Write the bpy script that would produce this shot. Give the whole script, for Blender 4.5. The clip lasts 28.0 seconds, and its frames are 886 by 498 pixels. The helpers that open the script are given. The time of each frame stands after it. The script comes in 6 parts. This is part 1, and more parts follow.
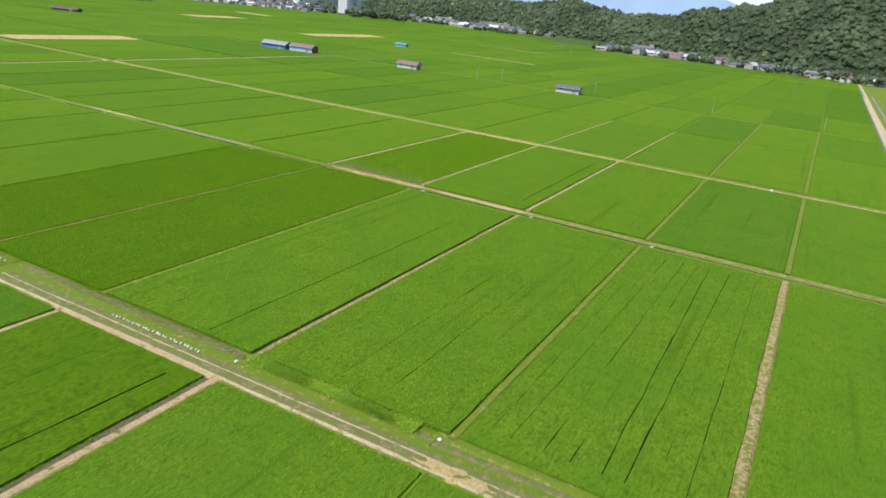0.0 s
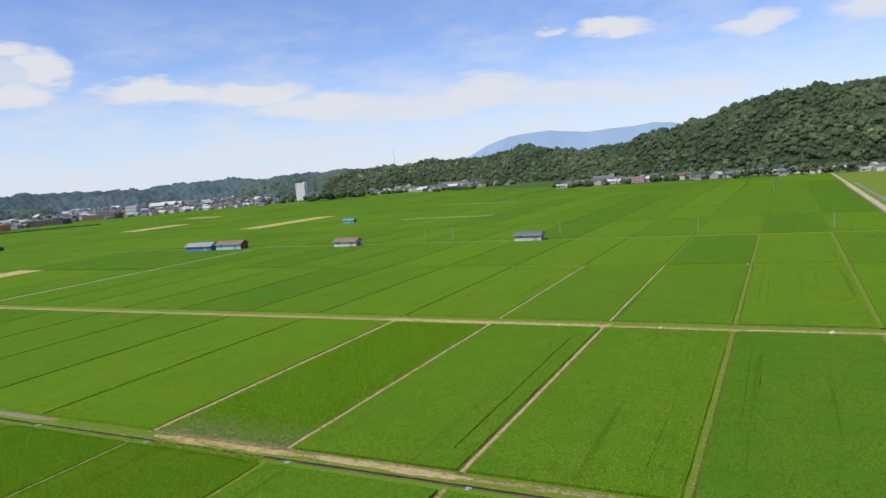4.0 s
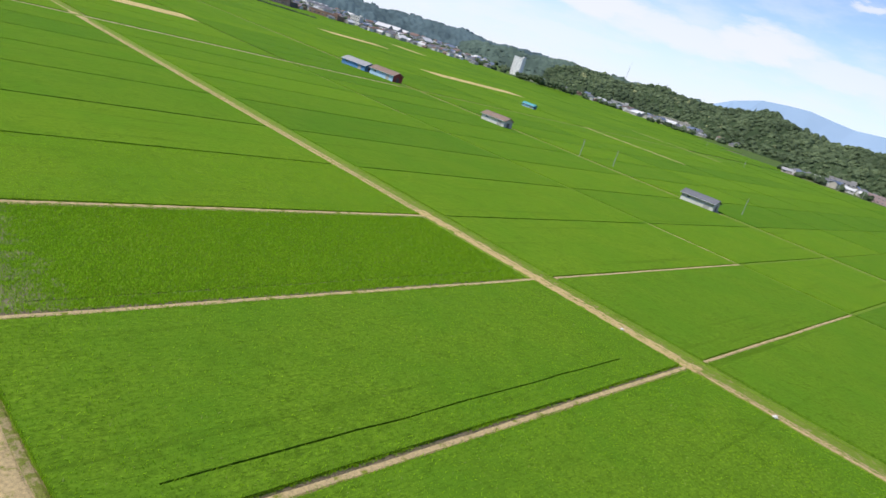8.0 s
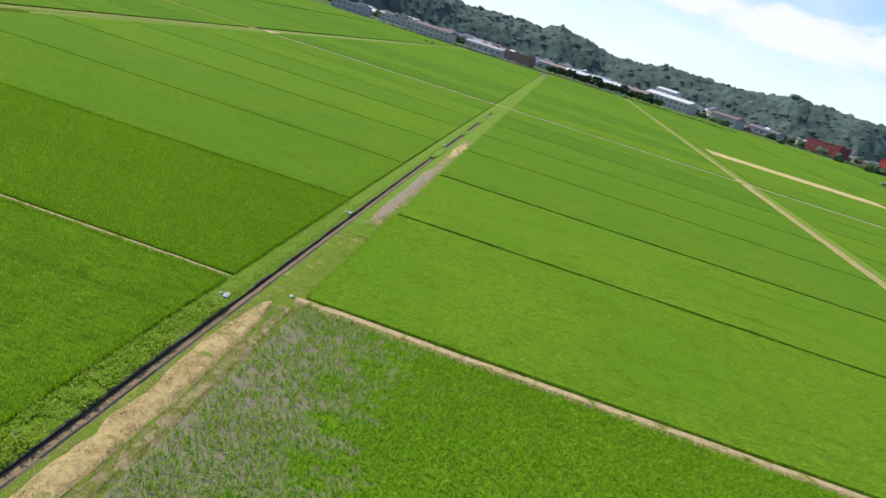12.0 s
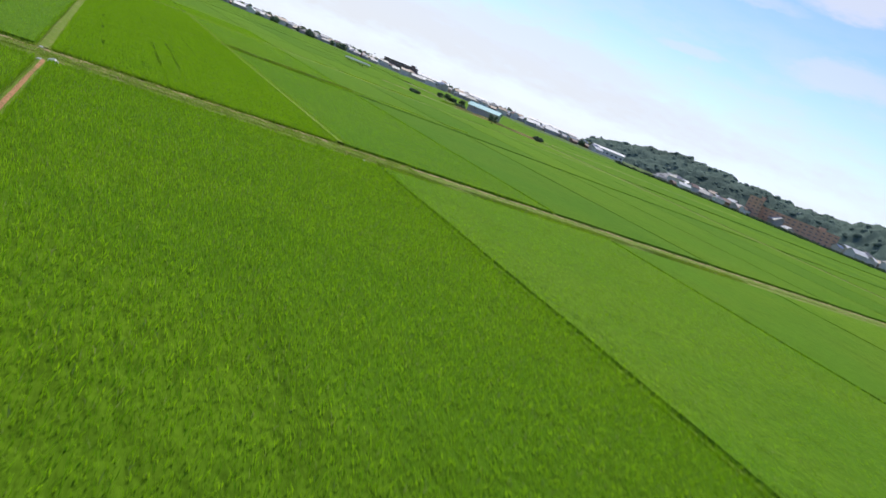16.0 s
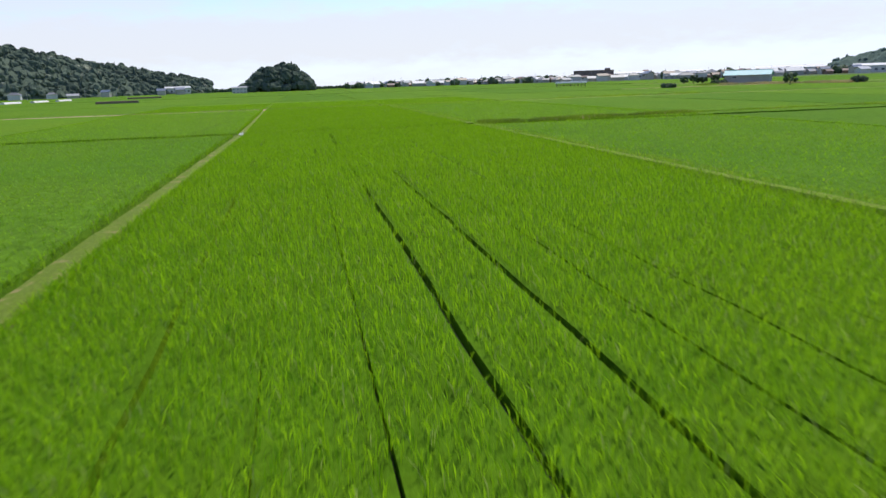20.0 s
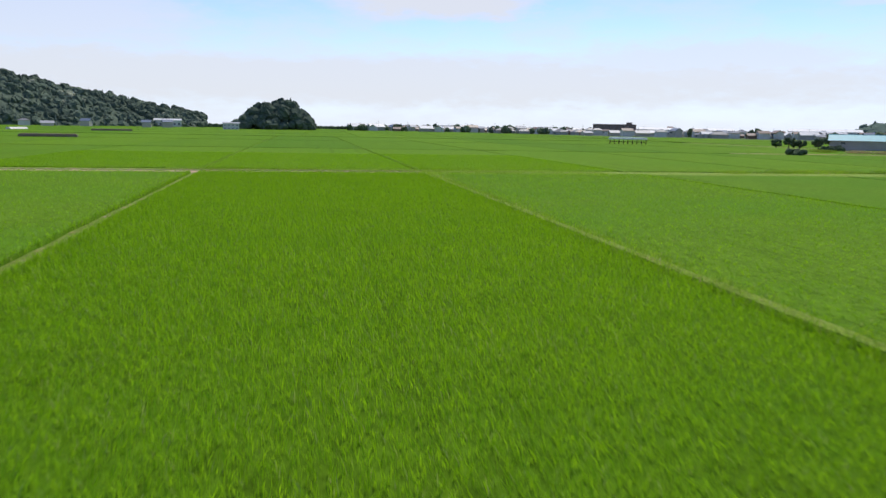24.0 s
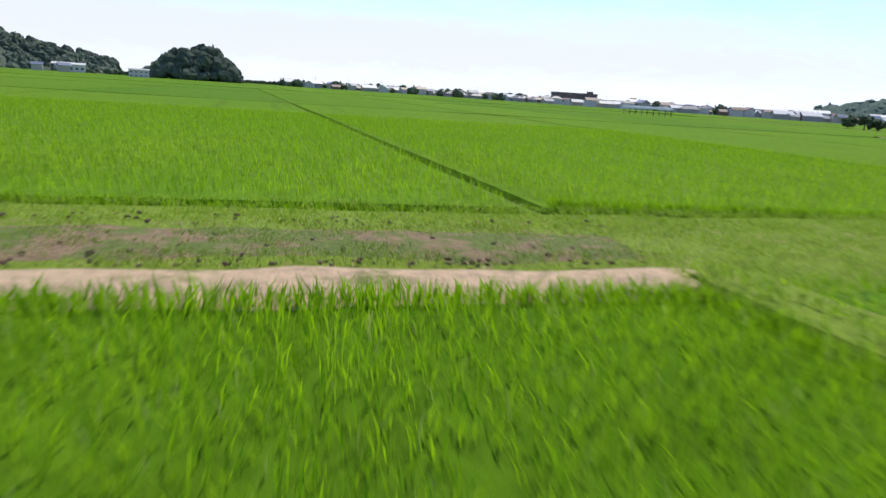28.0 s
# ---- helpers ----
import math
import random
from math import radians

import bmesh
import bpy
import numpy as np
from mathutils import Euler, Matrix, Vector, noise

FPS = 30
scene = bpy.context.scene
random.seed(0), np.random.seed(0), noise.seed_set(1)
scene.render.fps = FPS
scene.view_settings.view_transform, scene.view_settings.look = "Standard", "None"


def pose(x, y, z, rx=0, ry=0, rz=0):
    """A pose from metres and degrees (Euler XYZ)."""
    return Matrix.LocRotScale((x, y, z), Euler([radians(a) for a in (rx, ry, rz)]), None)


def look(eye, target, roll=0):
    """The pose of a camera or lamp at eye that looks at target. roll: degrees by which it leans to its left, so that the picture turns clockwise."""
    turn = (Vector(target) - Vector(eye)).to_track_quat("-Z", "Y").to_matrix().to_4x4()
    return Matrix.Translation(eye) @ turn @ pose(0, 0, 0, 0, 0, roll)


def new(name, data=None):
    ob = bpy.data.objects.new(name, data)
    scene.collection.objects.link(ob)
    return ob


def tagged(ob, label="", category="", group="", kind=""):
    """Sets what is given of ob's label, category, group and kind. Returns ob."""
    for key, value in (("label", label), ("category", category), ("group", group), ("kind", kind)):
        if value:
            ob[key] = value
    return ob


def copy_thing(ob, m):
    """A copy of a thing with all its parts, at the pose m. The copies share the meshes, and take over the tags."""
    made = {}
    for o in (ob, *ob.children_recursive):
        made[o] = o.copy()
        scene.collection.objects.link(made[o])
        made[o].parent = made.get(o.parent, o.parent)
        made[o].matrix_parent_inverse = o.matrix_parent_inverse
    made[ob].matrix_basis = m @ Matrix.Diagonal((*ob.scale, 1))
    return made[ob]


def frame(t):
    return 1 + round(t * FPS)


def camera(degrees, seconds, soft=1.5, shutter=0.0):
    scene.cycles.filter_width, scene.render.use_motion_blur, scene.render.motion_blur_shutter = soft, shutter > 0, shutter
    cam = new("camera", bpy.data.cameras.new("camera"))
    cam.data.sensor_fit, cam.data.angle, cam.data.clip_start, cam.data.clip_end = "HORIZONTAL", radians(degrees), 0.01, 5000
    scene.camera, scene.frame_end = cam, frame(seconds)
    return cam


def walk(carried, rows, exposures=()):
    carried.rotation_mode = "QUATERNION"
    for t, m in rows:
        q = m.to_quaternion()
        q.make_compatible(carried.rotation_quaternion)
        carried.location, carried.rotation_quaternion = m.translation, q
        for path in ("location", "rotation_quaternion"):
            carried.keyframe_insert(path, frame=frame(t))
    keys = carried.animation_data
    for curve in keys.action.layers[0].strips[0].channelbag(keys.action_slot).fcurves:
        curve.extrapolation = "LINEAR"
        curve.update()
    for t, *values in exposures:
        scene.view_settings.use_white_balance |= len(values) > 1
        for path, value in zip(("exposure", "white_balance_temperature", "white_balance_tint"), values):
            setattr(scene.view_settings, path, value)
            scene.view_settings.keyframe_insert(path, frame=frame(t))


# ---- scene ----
cam = camera(65.2, 28.0, shutter=0.22)
EXPOSURES = [(0, 0.2), (1.5, 0.2), (3, -0.2), (4.5, -0.2), (6.5, 0.0), (9, 0.08), (10, -0.05), (13, 0.27), (16, 0.05), (17, -0.25), (18, -0.12), (19, -0.15), (20, 0.09), (21, 0.22), (22, -0.03), (25, 0.02), (26, 0.22), (28, 0.2)]
PATH = [
    (0, (84.792, -152.114, 45.691), (83.941, -150.432, 45.021), 6.2),
    (0.5, (82.715, -143.246, 44.087), (81.821, -141.544, 43.536), 7.0),
    (1, (79.956, -133.99, 43.138), (78.972, -132.321, 42.642), 6.2),
    (1.5, (77.551, -124.664, 42.653), (76.534, -123.002, 42.201), 7.3),
    (2, (75.007, -115.437, 42.742), (73.985, -113.763, 42.35), 6.4),
    (2.5, (72.564, -106.282, 42.515), (71.504, -104.603, 42.273), 3.7),
    (3, (70.922, -97.56, 42.116), (69.849, -95.882, 41.934), 1.0),
    (3.5, (69.82, -88.703, 41.767), (68.876, -86.954, 41.543), -3.0),
    (4, (69.202, -79.993, 41.37), (68.312, -78.216, 41.143), -4.5),
    (4.5, (69.285, -71.192, 41.01), (68.451, -69.4, 40.711), -3.6),
    (6.5, (68.936, -36.268, 38.436), (67.987, -34.582, 37.928), 17.1),
    (7, (67.191, -28.226, 37.226), (66.105, -26.636, 36.685), 19.4),
    (7.5, (64.403, -21.052, 35.931), (63.258, -19.498, 35.41), 18.4),
    (8, (60.695, -13.64, 34.601), (59.456, -12.176, 34.033), 17.7),
    (8.5, (55.9, -7.202, 33.232), (54.483, -5.915, 32.654), 19.3),
    (9, (51.812, -2.089, 32.023), (50.246, -0.94, 31.547), 17.5),
    (9.5, (46.075, 3.179, 30.791), (44.38, 4.172, 30.418), 15.1),
    (10, (40.39, 7.398, 29.834), (38.564, 8.127, 29.466), 14.5),
    (10.5, (35.003, 10.851, 28.691), (33.14, 11.449, 28.278), 15.4),
    (11, (28.989, 13.135, 26.841), (27.075, 13.519, 26.404), 16.5),
    (11.5, (23.498, 14.711, 25.136), (21.579, 14.8, 24.578), 16.3),
    (12, (17.005, 14.852, 22.911), (15.106, 14.689, 22.306), 17.2),
    (12.5, (10.419, 13.963, 20.386), (8.566, 13.578, 19.74), 17.0),
    (13, (3.265, 11.58, 17.789), (1.5, 10.935, 17.104), 17.3),
    (13.5, (-4.093, 7.885, 15.455), (-5.747, 7.024, 14.732), 17.0),
    (15.5, (-31.55, -19.168, 10.585), (-32.659, -20.765, 10.117), 19.0),
    (16, (-35.127, -28.629, 9.922), (-36.07, -30.338, 9.487), 22.0),
    (16.5, (-37.199, -37.883, 9.343), (-38.005, -39.683, 9.011), 24.5),
    (17, (-38.199, -47.166, 8.855), (-38.875, -49.011, 8.485), 21.8),
    (17.5, (-38.359, -56.576, 8.394), (-38.816, -58.482, 8.0), 15.5),
    (18, (-37.849, -66.316, 8.11), (-38.099, -68.266, 7.741), 6.96),
    (18.5, (-37.467, -75.36, 7.41), (-37.706, -77.323, 7.105), -0.01),
    (19, (-37.125, -84.413, 6.597), (-37.406, -86.364, 6.261), -1.85),
    (19.5, (-37.122, -93.824, 5.799), (-37.416, -95.777, 5.484), -2.37),
    (20, (-37.495, -103.016, 5.176), (-37.808, -104.935, 4.707), -1.87),
    (20.5, (-38.204, -112.101, 5.132), (-38.446, -114.032, 4.674), 3.44),
    (21, (-39.098, -121.649, 5.133), (-39.455, -123.567, 4.692), 6.83),
    (21.5, (-39.678, -131.691, 5.272), (-40.102, -133.614, 4.923), 8.96),
    (22, (-39.956, -141.718, 5.631), (-40.38, -143.643, 5.293), 10.0),
    (22.5, (-39.879, -151.686, 5.801), (-40.275, -153.621, 5.486), 6.44),
    (24.5, (-39.372, -190.846, 5.925), (-39.765, -192.772, 5.558), -0.7),
    (25, (-39.595, -200.235, 5.194), (-40.096, -202.114, 4.729), -2.36),
    (25.5, (-39.7, -207.29, 4.867), (-40.197, -209.163, 4.371), 0.08),
    (26, (-39.995, -214.636, 4.296), (-40.48, -216.512, 3.8), 1.15),
    (26.5, (-41.077, -225.162, 3.856), (-41.559, -227.044, 3.379), 3.06),
    (27, (-42.342, -236.675, 3.425), (-42.886, -238.545, 2.968), 3.5),
    (27.5, (-43.542, -247.281, 3.055), (-44.109, -249.146, 2.608), 3.0),
    (28, (-44.945, -257.791, 2.852), (-45.465, -259.673, 2.416), 3.77),
]
walk(cam, [(t, look(eye, target, roll)) for t, eye, target, roll in PATH], EXPOSURES)

# ---- world, sun ----
SUN_EL, SUN_AZ = radians(56), radians(208)  # azimuth clockwise from +y
SUN_DIR = Vector((math.sin(SUN_AZ) * math.cos(SUN_EL), math.cos(SUN_AZ) * math.cos(SUN_EL), math.sin(SUN_EL)))
world = bpy.data.worlds.new("sky")
scene.world = world
world.use_nodes = True
sun = new("sun", bpy.data.lights.new("sun", "SUN"))
sun.data.energy, sun.data.angle, sun.data.color = 4.0, radians(0.53), (1.0, 0.96, 0.88)
sun.matrix_world = look(SUN_DIR * 100, (0, 0, 0))


# clouds: bearing to the left of +y (or of -y), height in degrees, half width, half height, weight
CLOUDS_NORTH = [(47, 7.3, 5, 0.9, 1), (41, 7.0, 5, 1.1, 1), (35, 5.7, 6, 1.0, 0.9), (28, 5.2, 7, 1.3, 0.8), (22, 5.9, 5, 1.3, 0.9), (15, 5.2, 6, 1.0, 0.7), (8, 4.6, 8, 1.2, 0.6),
                (61, 9.4, 2.3, 1.3, 1), (58, 10.3, 3.0, 0.8, 1), (54.8, 9.1, 1.9, 1.4, 1), (58, 7.6, 3.5, 0.9, 1), (57.5, 9.0, 2.4, 0.9, 0.75), (66, 6.3, 7, 1.5, 1), (75, 6.2, 6, 1.5, 1), (83, 6.8, 5, 1.3, 1),
                (16.8, 10.1, 1.3, 0.4, 0.8), (12, 9.8, 3, 0.7, 1), (1.5, 8.8, 3, 0.8, 0.9), (-7, 9, 4, 1.2, 0.9), (38, 2.8, 9, 0.6, 0.4), (100, 8, 8, 1.5, 0.7)]
CLOUDS_SOUTH = [(0, 3.6, 60, 2.2, 0.85), (20, 7.5, 12, 2.6, 0.7), (-9, 9.6, 9, 1.5, 0.95), (-44, 17.5, 5, 2.0, 0.9), (-49, 15.8, 4, 1.6, 0.8), (-39, 14.0, 8, 0.7, 0.5), (-41, 9.0, 3, 0.5, 0.5),
                (-51, 10.5, 5, 1.3, 0.6), (-30, 5.4, 12, 1.6, 0.7), (4, 12, 16, 1.6, 0.6), (-70, 8, 9, 2, 0.7), (0, 24, 20, 3, 0.6)]


def world_nodes():
    nt = world.node_tree
    nt.nodes.clear()

    def node(kind):
        return nt.nodes.new(kind)

    def put(socket, v):
        if isinstance(v, bpy.types.NodeSocket):
            nt.links.new(v, socket)
        else:
            socket.default_value = v

    def calc(op, a, b=0.0, c=None):
        n = node("ShaderNodeMath")
        n.operation = op
        put(n.inputs[0], a)
        put(n.inputs[1], b)
        if c is not None:
            put(n.inputs[2], c)
        return n.outputs[0]

    def ramp(v, lo, hi, a, b, kind="SMOOTHSTEP"):
        n = node("ShaderNodeMapRange")
        n.interpolation_type = kind
        for k, x in enumerate((v, lo, hi, a, b)):
            put(n.inputs[k], x)
        return n.outputs[0]

    def mix(f, a, b):
        n = node("ShaderNodeMix")
        n.data_type = "RGBA"
        put(n.inputs[0], f)
        put(n.inputs[6], a)
        put(n.inputs[7], b)
        return n.outputs[2]

    sky = node("ShaderNodeTexSky")
    sky.sky_type, sky.sun_disc, sky.sun_elevation, sky.sun_rotation = "NISHITA", False, SUN_EL, SUN_AZ
    sky.air_density, sky.dust_density, sky.ozone_density = 1.0, 0.0, 3.5
    co = node("ShaderNodeTexCoord").outputs["Generated"]
    sep = node("ShaderNodeSeparateXYZ")
    put(sep.inputs[0], co)
    x, y, z = sep.outputs
    deg = 180 / math.pi
    north = calc("MULTIPLY", calc("ARCTAN2", calc("MULTIPLY", x, -1.0), y), deg)
    south = calc("MULTIPLY", calc("ARCTAN2", x, calc("MULTIPLY", y, -1.0)), deg)
    rise = calc("MULTIPLY", calc("ARCSINE", z), deg)
    vec = node("ShaderNodeCombineXYZ")
    put(vec.inputs[0], calc("MULTIPLY", x, 9.0))
    put(vec.inputs[1], calc("MULTIPLY", y, 9.0))
    put(vec.inputs[2], calc("MULTIPLY", z, 30.0))

    def fuzz(scale, detail, at):
        n = node("ShaderNodeTexNoise")
        put(n.inputs["Vector"], at)
        put(n.inputs["Scale"], scale)
        put(n.inputs["Detail"], detail)
        put(n.inputs["Roughness"], 0.6)
        return n.outputs["Fac"]

    f1, f2 = fuzz(1.1, 7, vec.outputs[0]), fuzz(3.3, 6, vec.outputs[0])
    warp = calc("MULTIPLY", calc("SUBTRACT", f1, 0.5), 2.6)
    high = calc("ADD", rise, warp)
    edge = calc("MULTIPLY", calc("SUBTRACT", f2, 0.5), 1.1)
    total = None
    for bearing, rows in ((north, CLOUDS_NORTH), (south, CLOUDS_SOUTH)):
        wide = calc("ADD", bearing, calc("MULTIPLY", warp, 2.0))
        for az, el, rx, ry, w in rows:
            u = calc("DIVIDE", calc("SUBTRACT", wide, az), rx)
            v = calc("DIVIDE", calc("SUBTRACT", high, el), ry)
            d = calc("ADD", calc("ADD", calc("MULTIPLY", u, u), calc("MULTIPLY", v, v)), edge)
            m = ramp(d, 1.5, 0.2, 0.0, w)
            total = m if total is None else calc("MAXIMUM", total, m)
    veil = calc("MULTIPLY", ramp(f1, 0.35, 0.75, 0.0, 0.55), ramp(rise, 18.0, 4.0, 0.0, 1.0))
    cover = calc("MAXIMUM", total, veil)
    haze = ramp(rise, -3.0, 11.0, 0.9, 0.0, "SMOOTHSTEP")
    tint = node("ShaderNodeMix")
    tint.data_type, tint.blend_type = "RGBA", "MULTIPLY"
    put(tint.inputs[0], 1.0)
    put(tint.inputs[6], sky.outputs[0])
    put(tint.inputs[7], (1.15, 1.16, 1.46, 1))
    col = mix(haze, tint.outputs[2], (6.0, 7.0, 8.6, 1))
    cloud = mix(ramp(y, -0.3, 0.2, 0.0, 1.0), (6.35, 6.5, 7.0, 1), (7.3, 7.4, 7.75, 1))
    col = mix(calc("MULTIPLY", cover, 0.95), col, cloud)
    bg = node("ShaderNodeBackground")
    put(bg.inputs["Color"], col)
    put(bg.inputs["Strength"], 0.12)
    nt.links.new(bg.outputs[0], node("ShaderNodeOutputWorld").inputs["Surface"])


world_nodes()


# ---- material tools ----
class Nodes:
    """A short way to write node trees."""

    def __init__(self, name):
        self.mat = bpy.data.materials.new(name)
        self.mat.use_nodes = True
        self.nt = self.mat.node_tree
        self.bsdf = self.nt.nodes["Principled BSDF"]
        self.pos = None

    def node(self, kind, **inputs):
        n = self.nt.nodes.new(kind)
        for key, value in inputs.items():
            self.put(n.inputs[key.replace("_", " ")], value)
        return n

    def put(self, socket, value):
        if isinstance(value, bpy.types.NodeSocket):
            self.nt.links.new(value, socket)
        elif isinstance(value, tuple) and len(value) == 3 and socket.type == "RGBA":
            socket.default_value = (*value, 1)
        else:
            socket.default_value = value

    def place(self):
        if self.pos is None:
            self.pos = self.node("ShaderNodeNewGeometry").outputs["Position"]
        return self.pos

    def scaled(self, x, y, z):
        n = self.node("ShaderNodeVectorMath", Vector=self.place())
        n.operation = "MULTIPLY"
        n.inputs[1].default_value = (x, y, z)
        return n.outputs[0]

    def noise(self, scale, detail=3.0, rough=0.55, vector=None, distort=0.0):
        n = self.node("ShaderNodeTexNoise", Vector=vector or self.place(), Scale=scale, Detail=detail, Roughness=rough, Distortion=distort)
        return n.outputs["Fac"]

    def math(self, op, a, b=0.0, clamp=False):
        n = self.nt.nodes.new("ShaderNodeMath")
        n.operation, n.use_clamp = op, clamp
        self.put(n.inputs[0], a)
        self.put(n.inputs[1], b)
        return n.outputs[0]

    def ramp(self, fac, low, high, a=0.0, b=1.0):
        n = self.node("ShaderNodeMapRange", Value=fac)
        for i, v in enumerate((low, high, a, b)):
            n.inputs[i + 1].default_value = v
        return n.outputs[0]

    def mix(self, fac, a, b, how="MIX"):
        n = self.nt.nodes.new("ShaderNodeMix")
        n.data_type, n.blend_type = "RGBA", how
        self.put(n.inputs[0], fac)
        self.put(n.inputs[6], a)
        self.put(n.inputs[7], b)
        return n.outputs[2]

    def bump(self, height, strength, distance=0.05):
        n = self.node("ShaderNodeBump", Height=height, Strength=strength, Distance=distance)
        self.put(self.bsdf.inputs["Normal"], n.outputs[0])

    def random(self):
        return self.node("ShaderNodeObjectInfo").outputs["Random"]

    def island(self):
        return self.node("ShaderNodeNewGeometry").outputs["Random Per Island"]

    def done(self, color, rough=0.8, metal=0.0, spec=0.3):
        self.put(self.bsdf.inputs["Base Color"], color)
        self.put(self.bsdf.inputs["Roughness"], rough)
        self.put(self.bsdf.inputs["Metallic"], metal)
        self.put(self.bsdf.inputs["Specular IOR Level"], spec)
        return self.mat


def paint(name, color, rough=0.6, metal=0.0, dirt=0.25, scale=2.0, spec=0.3):
    """Painted or plain surface with stains at two scales and slight variation between things."""
    n = Nodes(name)
    dark = tuple(c * (1 - dirt) for c in color)
    col = n.mix(n.ramp(n.noise(scale, 4), 0.35, 0.7), color, dark)
    col = n.mix(n.ramp(n.noise(scale * 9, 2), 0.45, 0.75, 0, 0.5), col, tuple(c * 0.8 for c in dark))
    n.bump(n.noise(scale * 12, 2), 0.15, 0.01)
    return n.done(col, rough, metal, spec)


# ---- mesh tools ----
def part(name, bm, material, parent=None, label=""):
    """Links a bmesh as one mesh object under a thing or a part."""
    me = bpy.data.meshes.new(name)
    bm.to_mesh(me)
    bm.free()
    me.materials.append(material)
    ob = new(name, me)
    if parent:
        ob.parent = parent
    return tagged(ob, label)


def raw(name, verts, faces, material, parent=None):
    me = bpy.data.meshes.new(name)
    me.from_pydata(verts, [], faces)
    me.materials.append(material)
    ob = new(name, me)
    if parent:
        ob.parent = parent
    return ob


def thing(name, label, category, m=None, group="", kind=""):
    ob = new(name)
    ob.empty_display_size = 0.5
    if m is not None:
        ob.matrix_basis = m
    return tagged(ob, label, category, group, kind)


def box(bm, x0, x1, y0, y1, z0, z1, bevel=0.0):
    vs = [bm.verts.new(p) for p in ((x0, y0, z0), (x1, y0, z0), (x1, y1, z0), (x0, y1, z0), (x0, y0, z1), (x1, y0, z1), (x1, y1, z1), (x0, y1, z1))]
    fs = [bm.faces.new([vs[i] for i in f]) for f in ((3, 2, 1, 0), (4, 5, 6, 7), (0, 1, 5, 4), (1, 2, 6, 5), (2, 3, 7, 6), (3, 0, 4, 7))]
    if bevel:
        es = list({e for f in fs for e in f.edges})
        bmesh.ops.bevel(bm, geom=es, offset=bevel, segments=1, affect="EDGES")
    return bm


def boxed(*sizes, bevel=0.0):
    bm = bmesh.new()
    for s in sizes:
        box(bm, *s, bevel=bevel)
    return bm


def prism(bm, profile, x0, x1):
    """A profile of (y, z) points, counter-clockwise, drawn out along x."""
    a = [bm.verts.new((x0, y, z)) for y, z in profile]
    b = [bm.verts.new((x1, y, z)) for y, z in profile]
    n = len(profile)
    bm.faces.new(a[::-1])
    bm.faces.new(b)
    for i in range(n):
        j = (i + 1) % n
        bm.faces.new((a[i], a[j], b[j], b[i]))
    bmesh.ops.recalc_face_normals(bm, faces=bm.faces)
    return bm


def tube(bm, points, radii, sides=6):
    """A tapered tube through points."""
    rings = []
    for i, (p, r) in enumerate(zip(points, radii)):
        p = Vector(p)
        d = (Vector(points[min(i + 1, len(points) - 1)]) - Vector(points[max(i - 1, 0)])).normalized()
        u = d.orthogonal().normalized()
        w = d.cross(u)
        rings.append([bm.verts.new(p + r * (math.cos(a) * u + math.sin(a) * w)) for a in (2 * math.pi * k / sides for k in range(sides))])
    for a, b in zip(rings, rings[1:]):
        for k in range(sides):
            bm.faces.new((a[k], a[(k + 1) % sides], b[(k + 1) % sides], b[k]))
    bm.faces.new(rings[0][::-1])
    bm.faces.new(rings[-1])
    return bm


